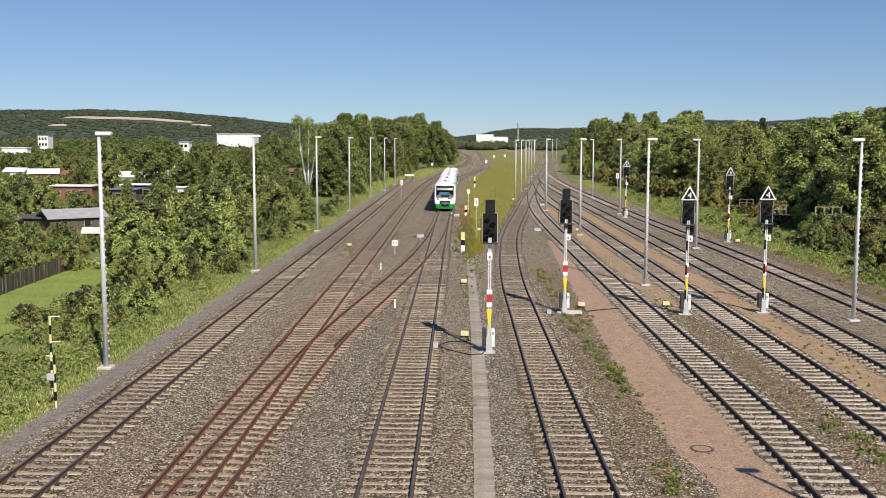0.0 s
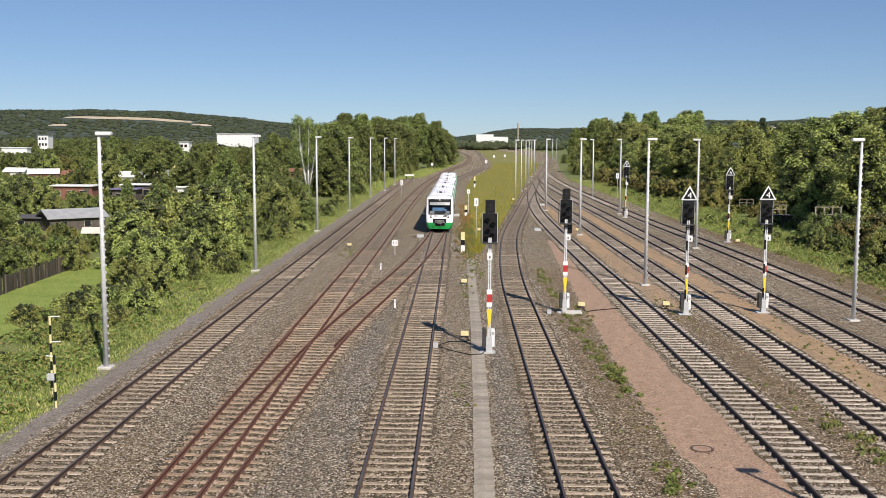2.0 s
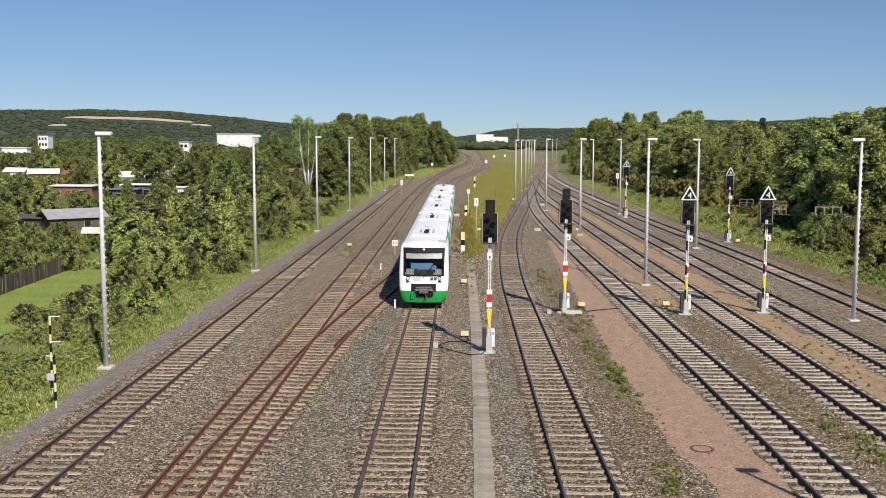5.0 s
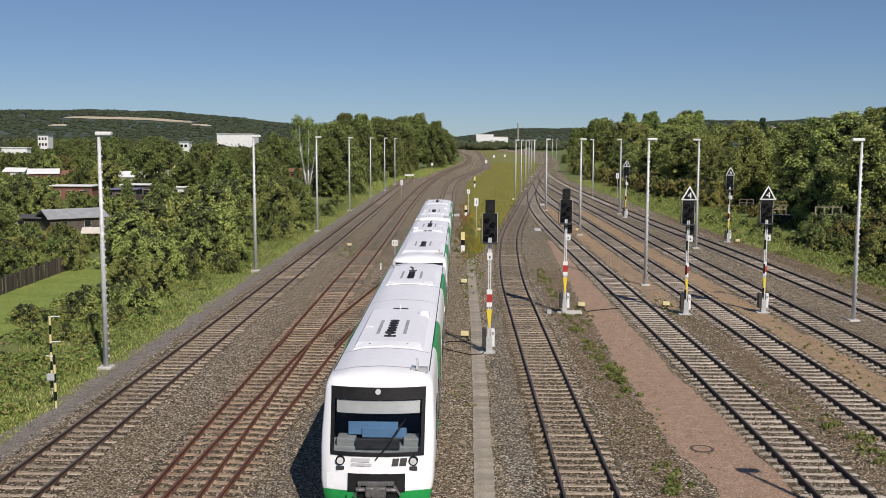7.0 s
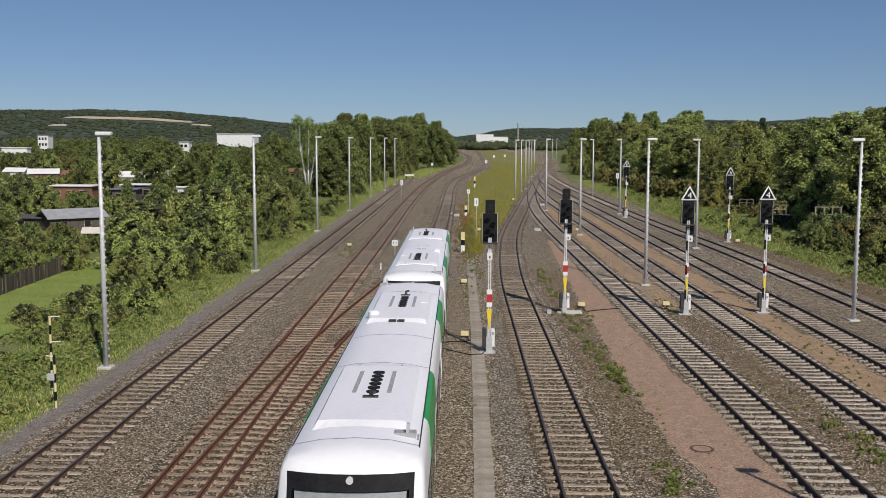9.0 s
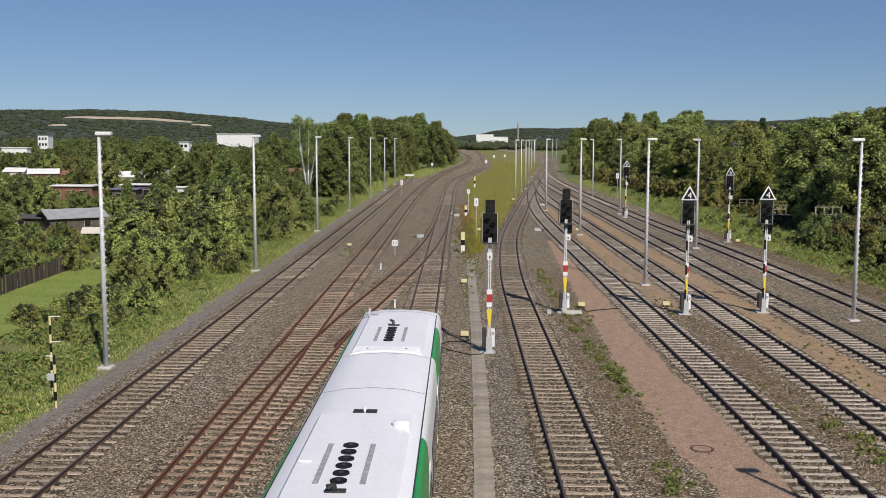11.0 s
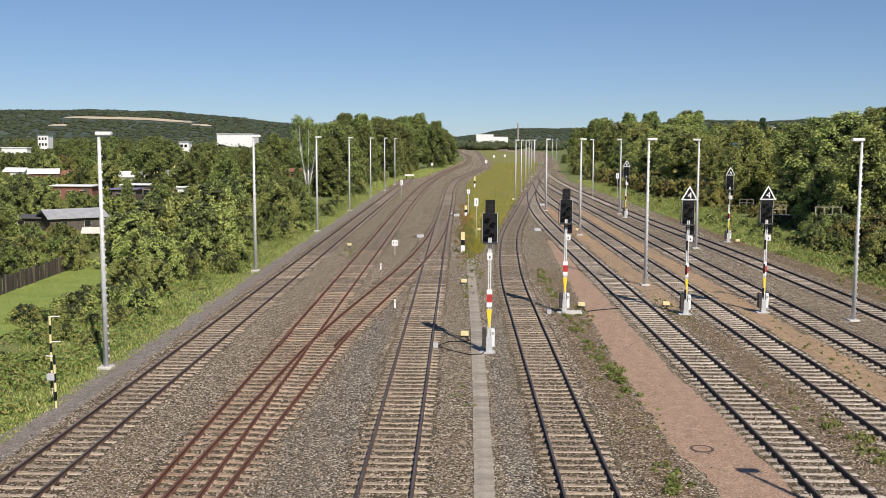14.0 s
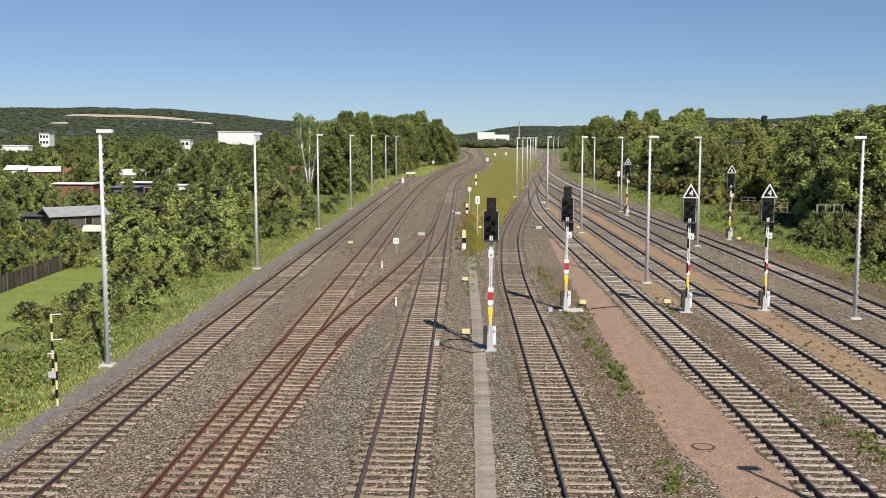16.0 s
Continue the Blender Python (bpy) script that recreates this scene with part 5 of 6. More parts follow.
def roof_details(ob):
    for y0, y1, fans in ((4.55, 10.2, (5.9, 7.9)), (17.1, 22.2, (18.0, 19.9))):
        hump(ob, y0, y1)
        for q in (-0.42, 0.40):
            bm = B()
            box(bm, q - 0.05, q + 0.05, U(fans[0] - 0.15), U(fans[1] + 0.1), 3.99, 4.012)
            grille = part("roof_grille", bm, M["console"], ob, "long grey ventilation grille")
            bm = B()
            for k in range(9):
                y = fans[0] - 0.05 + k * (fans[1] - fans[0] + 0.05) / 8
                box(bm, q - 0.045, q + 0.045, U(y) - 0.03, U(y) + 0.03, 4.015, 4.03)
            tagged(part("slats", bm, M["console"], grille), kind="stuff")
        for k in range(6):
            y = fans[0] + k * (fans[1] - fans[0]) / 5
            bm = B()
            disc(bm, (-0.03, U(y), 4.01), 0.15, (0, 0, 1), 0.03, 18)
            fan = part("roof_fan", bm, M["black"], ob, "round dark fan opening")
            bm = B()
            disc(bm, (-0.03, U(y), 4.025), 0.05, (0, 0, 1), 0.02, 8)
            part("hub", bm, M["dark_metal"], fan)
    # exhaust stacks
    for y, d in ((5.4, -1), (20.35, 1)):
        bm = B()
        box(bm, -0.2, 0.16, U(y) - 0.08, U(y) + 0.08, 3.98, 4.03, 0.01)
        rod(bm, (-0.04, U(y), 4.02), (-0.04, U(y + 0.05 * d), 4.13), 0.05, 0.045, 10)
        rod(bm, (-0.04, U(y + 0.05 * d), 4.13), (-0.14, U(y + 0.16 * d), 4.15), 0.045, 0.035, 8)
        part("exhaust", bm, M["dark_metal"], ob, "sooty exhaust pipe on the roof")
    bm = B()
    for q in (-0.26, 0.02):
        box(bm, q, q + 0.24, U(10.3), U(10.62), 3.93, 3.975, 0.01)
    part("roof_vent", bm, M["dark_metal"], ob, "pair of dark roof vents")
    bm = B()
    rod(bm, (-0.01, U(10.46), 3.95), (-0.01, U(10.46), 4.1), 0.03, 0.02, 8)
    part("roof_pin", bm, M["train_white"], ob, "short white aerial pin")
    bm = B()
    rod(bm, (0.86, U(9.35), 3.84), (0.86, U(9.35), 4.06), 0.19, 0.19, 20)
    rod(bm, (0.86, U(9.35), 4.06), (0.86, U(9.35), 4.1), 0.19, 0.11, 20)
    part("aerial_dome", bm, M["roof_grey"], ob, "round white aerial dome")
    # aerials
    for x, y in ((0.98, 1.72), (-0.98, 22.75)):
        bm = B()
        box(bm, x - 0.26, x + 0.26, U(y) - 0.2, U(y) + 0.2, 3.76, 3.8)
        box(bm, x - 0.2, x + 0.26, U(y) - 0.14, U(y) + 0.14, 3.8, 3.92, 0.02)
        part("aerial_base", bm, M["console"], ob, "grey aerial mounting")
        bm = B()
        v = [bm.verts.new(p) for p in ((x - 0.05, U(y) - 0.2, 3.9), (x - 0.05, U(y) + 0.12, 3.9), (x - 0.07, U(y) + 0.16, 4.12), (x - 0.07, U(y) + 0.05, 4.12))]
        bm.faces.new(v)
        k = bmesh.ops.extrude_face_region(bm, geom=list(bm.faces))
        bmesh.ops.translate(bm, vec=(0.06, 0, 0), verts=[e for e in k["geom"] if isinstance(e, bmesh.types.BMVert)])
        part("aerial", bm, M["grey_box"], ob, "curved grey fin aerial")
    for y in (1.75, 4.0, 12.65, 16.55, 23.3):
        v, f = [], []
        pts = [p for p in SECTION if p[1] > 3.78]
        ring = [(x, z) for x, z in pts] + [(-x, z) for x, z in pts[-2::-1]]
        for x, z in ring:
            v += [(x * 1.003, U(y) - 0.016, z + 0.006), (x * 1.003, U(y) + 0.016, z + 0.006)]
        f = [(2 * i, 2 * i + 1, 2 * i + 3, 2 * i + 2) for i in range(len(ring) - 1)]
        link("roof_seam", v, f, M["console"], ob)
    for x, y in ((-0.78, 7.0),):
        bm = B()
        box(bm, x - 0.12, x + 0.12, U(y) - 0.07, U(y) + 0.07, 3.84 if abs(x) > 0.9 else 3.99, 3.92 if abs(x) > 0.9 else 4.02, 0.015)
        part("roof_cover", bm, M["roof_grey"], ob, "small pale roof cover")


def under_details(ob):
    bm = B()
    box(bm, -1.15, 1.15, -11.4, 11.4, 0.42, 0.75)
    part("underframe", bm, M["dark_metal"], ob, "dark steel underframe")
    for c in (-8.5, 8.5):
        bm = B()
        for q in (-0.95, 0.95):
            box(bm, q - 0.07, q + 0.07, c - 1.5, c + 1.5, 0.5, 0.7, 0.02)
        box(bm, -0.95, 0.95, c - 0.2, c + 0.2, 0.48, 0.66, 0.02)
        bogie = part("bogie", bm, M["dark_metal"], ob, "dark two-axle bogie")
        for d in (-0.9, 0.9):
            for q in (-0.7525, 0.7525):
                bm = B()
                rod(bm, (q - 0.06, c + d, 0.565), (q + 0.06, c + d, 0.565), 0.384, 0.384, 24)
                part("wheel", bm, M["dark_metal"], bogie)


# ---- yard furniture ----
def trough():
    ob = thing("cable_trough", label="concrete cable trough with lids beside the main line", category="cable trough", kind="structure")
    bm = B()
    box(bm, -0.30, 0.30, -0.5, 0.495, -0.1, 0.045, 0.008)
    me = bpy.data.meshes.new("lid")
    bm.to_mesh(me)
    bm.free()
    me.materials.append(M["concrete"])
    rng = random.Random(5)
    for i in range(108):
        y = -18 + i * 1.0
        x = float(np.interp(y, [22, 27, 38, 55, 100], [0.74, 0.77, 0.88, 0.95, 0.95]))
        lid = new("lid", me)
        lid.parent = ob
        lid.matrix_basis = pose(x + rng.uniform(-0.012, 0.012), y, rng.uniform(-0.02, -0.005) - (0.015 if y > 62 else 0), rng.uniform(-0.3, 0.3), rng.uniform(-0.7, 0.7), rng.uniform(-0.5, 0.5))


def digit(text, size, material, parent, m):
    cu = bpy.data.curves.new("digit", "FONT")
    cu.body, cu.size, cu.extrude, cu.align_x, cu.align_y = text, size, 0.012, "CENTER", "CENTER"
    tmp = new("digit_source", cu)
    bpy.context.view_layer.update()
    me = bpy.data.meshes.new_from_object(tmp.evaluated_get(bpy.context.evaluated_depsgraph_get()))
    bpy.data.objects.remove(tmp)
    me.materials.clear()
    me.materials.append(material)
    o = new("digit", me)
    o.parent = parent
    o.matrix_basis = m
    return o


def tri(bm, cx, z0, w, h, y, d):
    a = [bm.verts.new((cx + x, y, z)) for x, z in ((-w / 2, z0), (w / 2, z0), (0, z0 + h))]
    b = [bm.verts.new((cx + x, y + d, z)) for x, z in ((-w / 2, z0), (w / 2, z0), (0, z0 + h))]
    bm.faces.new(a), bm.faces.new(b[::-1])
    for i in range(3):
        bm.faces.new((a[i], a[(i + 1) % 3], b[(i + 1) % 3], b[i]))


def signal(x, y, kind, number, label, cab=1):
    """Light signal facing the camera's side; kind: board on top of the head."""
    ob = thing("railway_signal", pose(x, y, 0), label=label, category="railway signal", group="light signals of the yard")
    bm = B()
    for q in (-0.045, 0.045):
        box(bm, q - 0.03, q + 0.03, -0.05, 0.05, 0.0, 5.4)
    for k in range(16):
        box(bm, -0.06, 0.06, -0.012, 0.012, 0.4 + k * 0.31, 0.44 + k * 0.31)
    part("post", bm, M["steel"], ob, "galvanised two-channel post")
    bm = B()
    box(bm, -0.33, 0.33, 0.0, 0.05, 5.2, 6.52, 0.02)
    head = part("signal_head", bm, M["black"], ob, "black signal screen")
    bm = B()
    box(bm, -0.355, 0.355, 0.052, 0.064, 5.175, 6.545)
    part("screen_edge", bm, M["grey_box"], head, "pale grey edge of the screen")
    for zx, zz in ((-0.12, 6.22), (0.13, 6.02), (-0.1, 5.72), (0.1, 5.52), (-0.16, 5.4)):
        bm = B()
        rod(bm, (zx, 0.0, zz), (zx, -0.05, zz), 0.085, 0.085, 14)
        lens = part("lens", bm, M["window_dark"], head, "dark unlit signal lens")
        bm = B()
        n = 9
        vs = []
        for i in range(n):
            a = math.pi * (i / (n - 1))
            for d in (0.0, -0.26):
                vs.append(bm.verts.new((zx + 0.11 * math.cos(a), d, zz + 0.11 * math.sin(a))))
        for i in range(n - 1):
            bm.faces.new((vs[2 * i], vs[2 * i + 1], vs[2 * i + 3], vs[2 * i + 2]))
        k = bmesh.ops.extrude_face_region(bm, geom=list(bm.faces))
        bmesh.ops.translate(bm, vec=(0, 0, 0.008), verts=[e for e in k["geom"] if isinstance(e, bmesh.types.BMVert)])
        part("hood", bm, M["black"], head, "black lens hood")
    bm = B()
    box(bm, -0.34, 0.34, -0.28, 0.1, 5.12, 5.17)
    for q in (-0.3, 0.3):
        rod(bm, (q, 0.08, 5.15), (q, 0.08, 6.3), 0.015, 0.015, 5)
    rod(bm, (-0.42, 0.06, 5.2), (-0.42, 0.06, 6.3), 0.02, 0.02, 6)
    part("service_bracket", bm, M["dark_metal"], ob, "small dark steel service bracket")
    if kind == "board":
        bm = B()
        box(bm, -0.22, 0.22, -0.02, 0.14, 6.54, 7.14, 0.02)
        sp = part("speed_indicator", bm, M["black"], ob, "black unlit speed indicator box")
        for a in range(3):
            for b in range(4):
                if (a + b) % 2 == 0 or a == 1:
                    bm = B()
                    rod(bm, (-0.08 + a * 0.08, -0.02, 6.72 + b * 0.08), (-0.08 + a * 0.08, -0.045, 6.72 + b * 0.08), 0.025, 0.025, 8)
                    part("lens", bm, M["dark_metal"], sp)
    else:
        bm = B()
        tri(bm, 0.02, 6.55, 0.94, 0.82, -0.03, 0.03)
        board = part("speed_board", bm, M["white"], ob, "white-edged triangular speed board")
        bm = B()
        tri(bm, 0.02, 6.615, 0.70, 0.61, -0.045, 0.02)
        part("board_field", bm, M["black"], board, "black triangular field")
        if number:
            digit(number, 0.5, M["white"], board, pose(0.03, -0.055, 6.80, 90, 0, 0))
        else:
            bm = B()
            box(bm, -0.05, 0.09, -0.06, -0.045, 6.66, 6.95)
            part("marking", bm, M["white"], board)
    if kind != "board" or cab == 2:
        bm = B()
        box(bm, -0.10, 0.36, -0.02, 0.16, 4.6, 5.08, 0.02)
        low = part("lower_head", bm, M["black"], ob, "small black lower signal box")
        bm = B()
        box(bm, -0.06, 0.32, -0.2, -0.02, 4.98, 5.03)
        part("hood", bm, M["black"], low)
    z = 4.2 if kind != "board" or cab == 2 else 4.37
    bm = B()
    box(bm, -0.02, 0.26, -0.09, -0.06, z, z + 0.34, 0.008) if z < 4.3 else box(bm, -0.12, 0.12, -0.09, -0.06, z, z + 0.34, 0.008)
    tag = part("name_plate", bm, M["white"], ob, "white plate with a dark mark")
    cx = 0.12 if z < 4.3 else 0.0
    bm = B()
    box(bm, cx - 0.03, cx + 0.03, -0.10, -0.09, z + 0.08, z + 0.19)
    part("marking", bm, M["dark_metal"], tag)
    for a, b, mt, lab in ((2.76, 2.98, "white", "white band of the post plate"), (2.38, 2.76, "red", "red band of the post plate"), (2.17, 2.38, "white", "white band of the post plate")):
        bm = B()
        pw = 0.13 if kind == "board" else 0.085
        box(bm, -pw, pw, -0.085, -0.055, a, b)
        part("post_plate", bm, M[mt], ob, lab)
    bm = B()
    v = [bm.verts.new((q, yy, zz)) for yy in (-0.085, -0.06) for q, zz in ((-0.13 if kind == "board" else -0.08, 2.05), (0.13 if kind == "board" else 0.08, 2.05), (0.03, 1.2), (-0.03, 1.2))]
    for f in ((0, 1, 2, 3), (7, 6, 5, 4), (0, 4, 5, 1), (1, 5, 6, 2), (2, 6, 7, 3), (3, 7, 4, 0)):
        bm.faces.new([v[i] for i in f])
    part("distance_plate", bm, M["yellow"], ob, "yellow tapering plate")
    if kind != "board":
        for k in range(5):
            if k % 2 == 0:
                bm = B()
                box(bm, -0.11, -0.01, -0.1, -0.055, 0.9 + k * 0.7, 1.45 + k * 0.7)
                part("stripe", bm, M["black"], ob)
    bm = B()
    box(bm, -0.32, -0.14, -0.2, 0.14, 0.3, 1.16, 0.015)
    part("cabinet", bm, M["dark_metal"], ob, "dark connection cabinet")
    bm = B()
    box(bm, 0.1, 0.26, -0.14, 0.14, 0.3, 1.14, 0.015)
    c2 = part("cabinet", bm, M["white"], ob, "white connection cabinet")
    bm = B()
    box(bm, 0.13, 0.23, -0.15, -0.14, 0.86, 1.0)
    part("marking", bm, M["console"], c2)
    bm = B()
    box(bm, -0.15, 0.15, -0.15, 0.15, -0.1, 0.75, 0.03)
    box(bm, -0.42, 0.3, -0.3, 0.25, -0.1, 0.06, 0.02)
    part("footing", bm, M["grey_box"], ob, "grey concrete post footing")
    return ob


def signals():
    signal(1.44, 45.5, "board", "", "black light signal with speed box beside main line")
    signal(6.12, 56.4, "board", "", "black light signal with speed box beside gravel path", cab=2)
    signal(13.0, 56.1, "triangle", "4", "light signal with white triangular number four board")
    signal(17.66, 56.9, "triangle", "4", "light signal with white triangular number four board")
    signal(26.4, 97, "triangle", "6", "light signal with triangular number board beside the bank")
    signal(21.35, 127, "triangle", "", "distant light signal with triangular speed board")
    ob = thing("signal_plinth", pose(6.45, 56.2, 0), label="low concrete plinth under a signal", category="plinth")
    bm = B()
    box(bm, -0.5, 0.62, -0.45, 0.3, -0.2, 0.14, 0.03)
    part("slab", bm, M["pale_concrete"], ob)


def track_magnet(x, y):
    ob = thing("junction_box", pose(x, y, 0), label="small cream cable box on short legs", category="junction box", group="cream boxes along the tracks")
    bm = B()
    box(bm, -0.2, 0.2, -0.13, 0.13, 0.12, 0.34, 0.025)
    part("housing", bm, M["cream"], ob)
    for q in (-0.14, 0.14):
        bm = B()
        box(bm, q - 0.03, q + 0.03, -0.05, 0.05, -0.05, 0.13)
        part("leg", bm, M["dark_metal"], ob)


def sign_post(x, y, top, w, h, label, extra=None, post="steel"):
    ob = thing("sign_post", pose(x, y, 0), label=label, category="sign", group="")
    bm = B()
    rod(bm, (0, 0, -0.05), (0, 0, top), 0.03, 0.03, 7)
    part("post", bm, M[post], ob)
    bm = B()
    box(bm, -w / 2, w / 2, -0.05, -0.03, top - h, top, 0.01)
    board = part("board", bm, M["white"], ob, "white sign board")
    for q in (-w * 0.2, w * 0.2) if extra is None else extra:
        bm = B()
        box(bm, q - w * 0.055, q + w * 0.055, -0.056, -0.05, top - h * 0.74, top - h * 0.26)
        part("marking", bm, M["dark_metal"], board)
    return ob


def cable(pts, label):
    bm = B()
    for a, b in zip(pts, pts[1:]):
        rod(bm, a, b, 0.022, 0.022, 6)
    ob = thing("cable", label=label, category="cable")
    part("sheath", bm, M["black"], ob)


def small_things():
    for x, y in ((0.32, 48.9), (0.38, 67.5), (7.3, 58.1), (2.2, 106.7), (12.9, 107.4), (-10.1, 90.7), (12.4, 58.6), (27.2, 96.5), (8.9, 162), (6.35, 57.8)):
        track_magnet(x, y)
    for x, y in ((-1.08, 46.5), (5.2, 56.0), (-1.0, 131)):
        ob = thing("rail_contact", pose(x, y, 0), label="small grey contact box beside the rail", category="junction box")
        bm = B()
        box(bm, -0.12, 0.12, -0.1, 0.1, 0.0, 0.24, 0.02)
        part("housing", bm, M["grey_box"], ob)
        bm = B()
        box(bm, -0.16, 0.16, -0.04, 0.04, -0.04, 0.06)
        part("foot", bm, M["dark_metal"], ob)
    sign_post(-5.47, 84.2, 1.32, 0.5, 0.5, "small white sign with dark bars between tracks")
    sign_post(1.75, 100, 4.0, 0.42, 0.8, "white sign with bars on a slim post in weeds", (0.0,))
    sign_post(1.25, 131.5, 3.3, 0.42, 0.55, "white sign on a slim post at the meadow", (0.0,))
    sign_post(-10.1, 174, 2.8, 0.45, 0.9, "white sign on a post beside the siding", (0.0,))
    sign_post(27.4, 172, 4.2, 0.5, 0.9, "white sign on a tall post before the bank", (0.0,))
    sign_post(8.94, 330, 3.2, 0.8, 1.1, "distant white sign at the meadow edge", (0.0,))
    sign_post(-8.2, 300, 2.8, 0.7, 0.8, "distant white sign beside the curving track", (0.0,))
    sign_post(15.0, 430, 3.2, 0.9, 1.0, "distant white board in the meadow", (0.0,))
    sign_post(21.0, 460, 3.0, 0.9, 1.0, "distant white board in the meadow", (0.0,))
    # black and white clearance posts
    for x, y, top in ((0.36, 86.6, 1.8), (0.9, 128.0, 1.4), (3.2, 205, 2.3)):
        ob = thing("marker_post", pose(x, y, 0), label="short square post in white and black bands", category="marker post")
        for a, b, mt in ((-0.05, top * 0.36, "white"), (top * 0.36, top * 0.62, "black"), (top * 0.62, top, "cream")):
            bm = B()
            box(bm, -0.17, 0.17, -0.1, 0.1, a, b, 0.01)
            part("band", bm, M[mt], ob)
    for x, y in ((-5.92, 74.6), (-3.74, 57.6)):
        ob = thing("track_peg", pose(x, y, 0), label="small white survey peg in the ballast", category="marker post")
        bm = B()
        box(bm, -0.05, 0.05, -0.05, 0.05, -0.05, 0.5, 0.012)
        part("peg", bm, M["white"], ob)
        bm = B()
        box(bm, -0.06, 0.06, -0.06, 0.06, 0.34, 0.4)
        part("band", bm, M["grey_box"], ob)
    # telephone pole with black and yellow bands
    for x, y, top, arms in ((-15.65, 37.1, 3.1, (3.08, 2.1)), (-14.78, 35.3, 1.98, (1.94,))):
        ob = thing("banded_pole", pose(x, y, 0), label="thin pole with black and yellow bands on verge", category="pole")
        n = 9 if top > 2.5 else 6
        for k in range(n):
            bm = B()
            rod(bm, (0, 0, -0.05 + k * (top + 0.05) / n), (0, 0, -0.05 + (k + 1) * (top + 0.05) / n), 0.045, 0.045, 8)
            part("band", bm, M["cream" if k % 2 == 0 else "black"], ob)
        for z in arms:
            bm = B()
            rod(bm, (0, 0, z), (0.4 if top > 2.5 else -0.3, 0, z + 0.02), 0.022, 0.022, 6)
            part("arm", bm, M["white"], ob)
        if top < 2.5:
            bm = B()
            box(bm, -0.28, 0.0, -0.08, 0.08, 1.05, 1.3, 0.02)
            part("phone_box", bm, M["grey_box"], ob, "small grey telephone box")
    # manhole
    ob = thing("manhole_cover", pose(7.89, 31.15, 0.02), label="round concrete manhole cover with dark rim in path", category="manhole cover")
    bm = B()
    rod(bm, (0, 0, -0.05), (0, 0, 0.0), 0.39, 0.39, 28)
    part("rim", bm, M["rail"], ob, "dark rusty iron rim")
    bm = B()
    rod(bm, (0, 0, -0.04), (0, 0, 0.004), 0.29, 0.29, 28)
    part("lid", bm, M["red_path"], ob, "lid covered with red grit")
    cable([(1.3, 45.4, 0.15), (1.1, 44.9, 0.05), (0.5, 44.8, 0.05), (-0.2, 45.5, 0.05), (-0.9, 46.4, 0.06)], "black cable lying from signal to rail")
    cable([(0.4, 48.8, 0.1), (0.55, 48.0, 0.05), (0.3, 47.7, 0.05), (-0.5, 47.7, 0.05), (-0.95, 46.7, 0.06)], "black cable lying from box to rail")
    cable([(7.3, 58.0, 0.1), (7.4, 56.6, 0.05), (8.4, 57.2, 0.06), (9.7, 57.8, 0.06)], "black cable lying across the gravel path")
    # point machines and switch blades
    for x, y in ((-0.3, 128), (-3.9, 100), (12.6, 150), (8.6, 108)):
        ob = thing("point_machine", pose(x, y, 0), label="low grey point machine beside the switch", category="point machine")
        bm = B()
        box(bm, -0.35, 0.35, -0.4, 0.4, 0.0, 0.28, 0.04)
        part("housing", bm, M["grey_box"], ob)
        bm = B()
        rod(bm, (-0.9, 0, 0.1), (0.9, 0, 0.1), 0.03, 0.03, 6)
        part("rod", bm, M["dark_metal"], ob)
    check_rails()
    # buffer stop
    ob = thing("buffer_stop", pose(-12.25, 244, 0), label="white and grey buffer stop ending the siding", category="buffer stop")
    bm = B()
    box(bm, -1.15, 1.15, -0.15, 0.15, 0.9, 1.3, 0.03)
    part("beam", bm, M["white"], ob, "white cross beam")
    for q in (-0.75, 0.75):
        bm = B()
        rod(bm, (q, 0, 0.1), (q, 0, 1.0), 0.09, 0.09, 8)
        rod(bm, (q, 2.2, 0.1), (q, 0.1, 1.1), 0.07, 0.07, 8)
        part("strut", bm, M["dark_metal"], ob)


def check_rails():
    for x, y, turn, ln in ((-8.51, 48, 0.0, 4.0), (-5.72, 48, 4.6, 4.0), (-3.92, 84, 3.9, 4.0), (-1.37, 84, 0.0, 4.0)):
        ob = thing("check_rail", pose(x, y, 0, 0, 0, -turn), label="short rusty check rail beside the crossing", category="rail")
        bm = B()
        for a, b, c, d in ((-0.06, 0.06, 0.03, 0.045), (-0.012, 0.012, 0.045, 0.14), (-0.035, 0.035, 0.14, 0.18)):
            box(bm, a, b, -ln / 2, ln / 2, c, d)
        part("bar", bm, M["rail_rust"], ob)


# ---- gardens and buildings ----
M["wall_red"] = mat("wall_red", [(0.15, 0.065, 0.045), (0.21, 0.09, 0.062), (0.27, 0.13, 0.09)], 2, 0.9, fine=15)
M["wall_cream"] = mat("wall_cream", [(0.55, 0.50, 0.42), (0.65, 0.60, 0.52), (0.72, 0.67, 0.6)], 2, 0.9, fine=15)
M["wall_white"] = mat("wall_white", [(0.66, 0.66, 0.64), (0.76, 0.76, 0.75), (0.82, 0.82, 0.81)], 0.6, 0.8, fine=6)
M["wall_dark"] = mat("wall_dark", [(0.06, 0.05, 0.045), (0.10, 0.085, 0.07), (0.14, 0.12, 0.10)], 2, 0.9, fine=15)
M["roof_felt"] = mat("roof_felt", [(0.24, 0.25, 0.26), (0.32, 0.33, 0.34), (0.40, 0.41, 0.42)], 1.2, 0.85, fine=12)
M["roof_dark"] = mat("roof_dark", [(0.06, 0.06, 0.065), (0.09, 0.09, 0.095), (0.13, 0.13, 0.13)], 1.2, 0.85, fine=12)
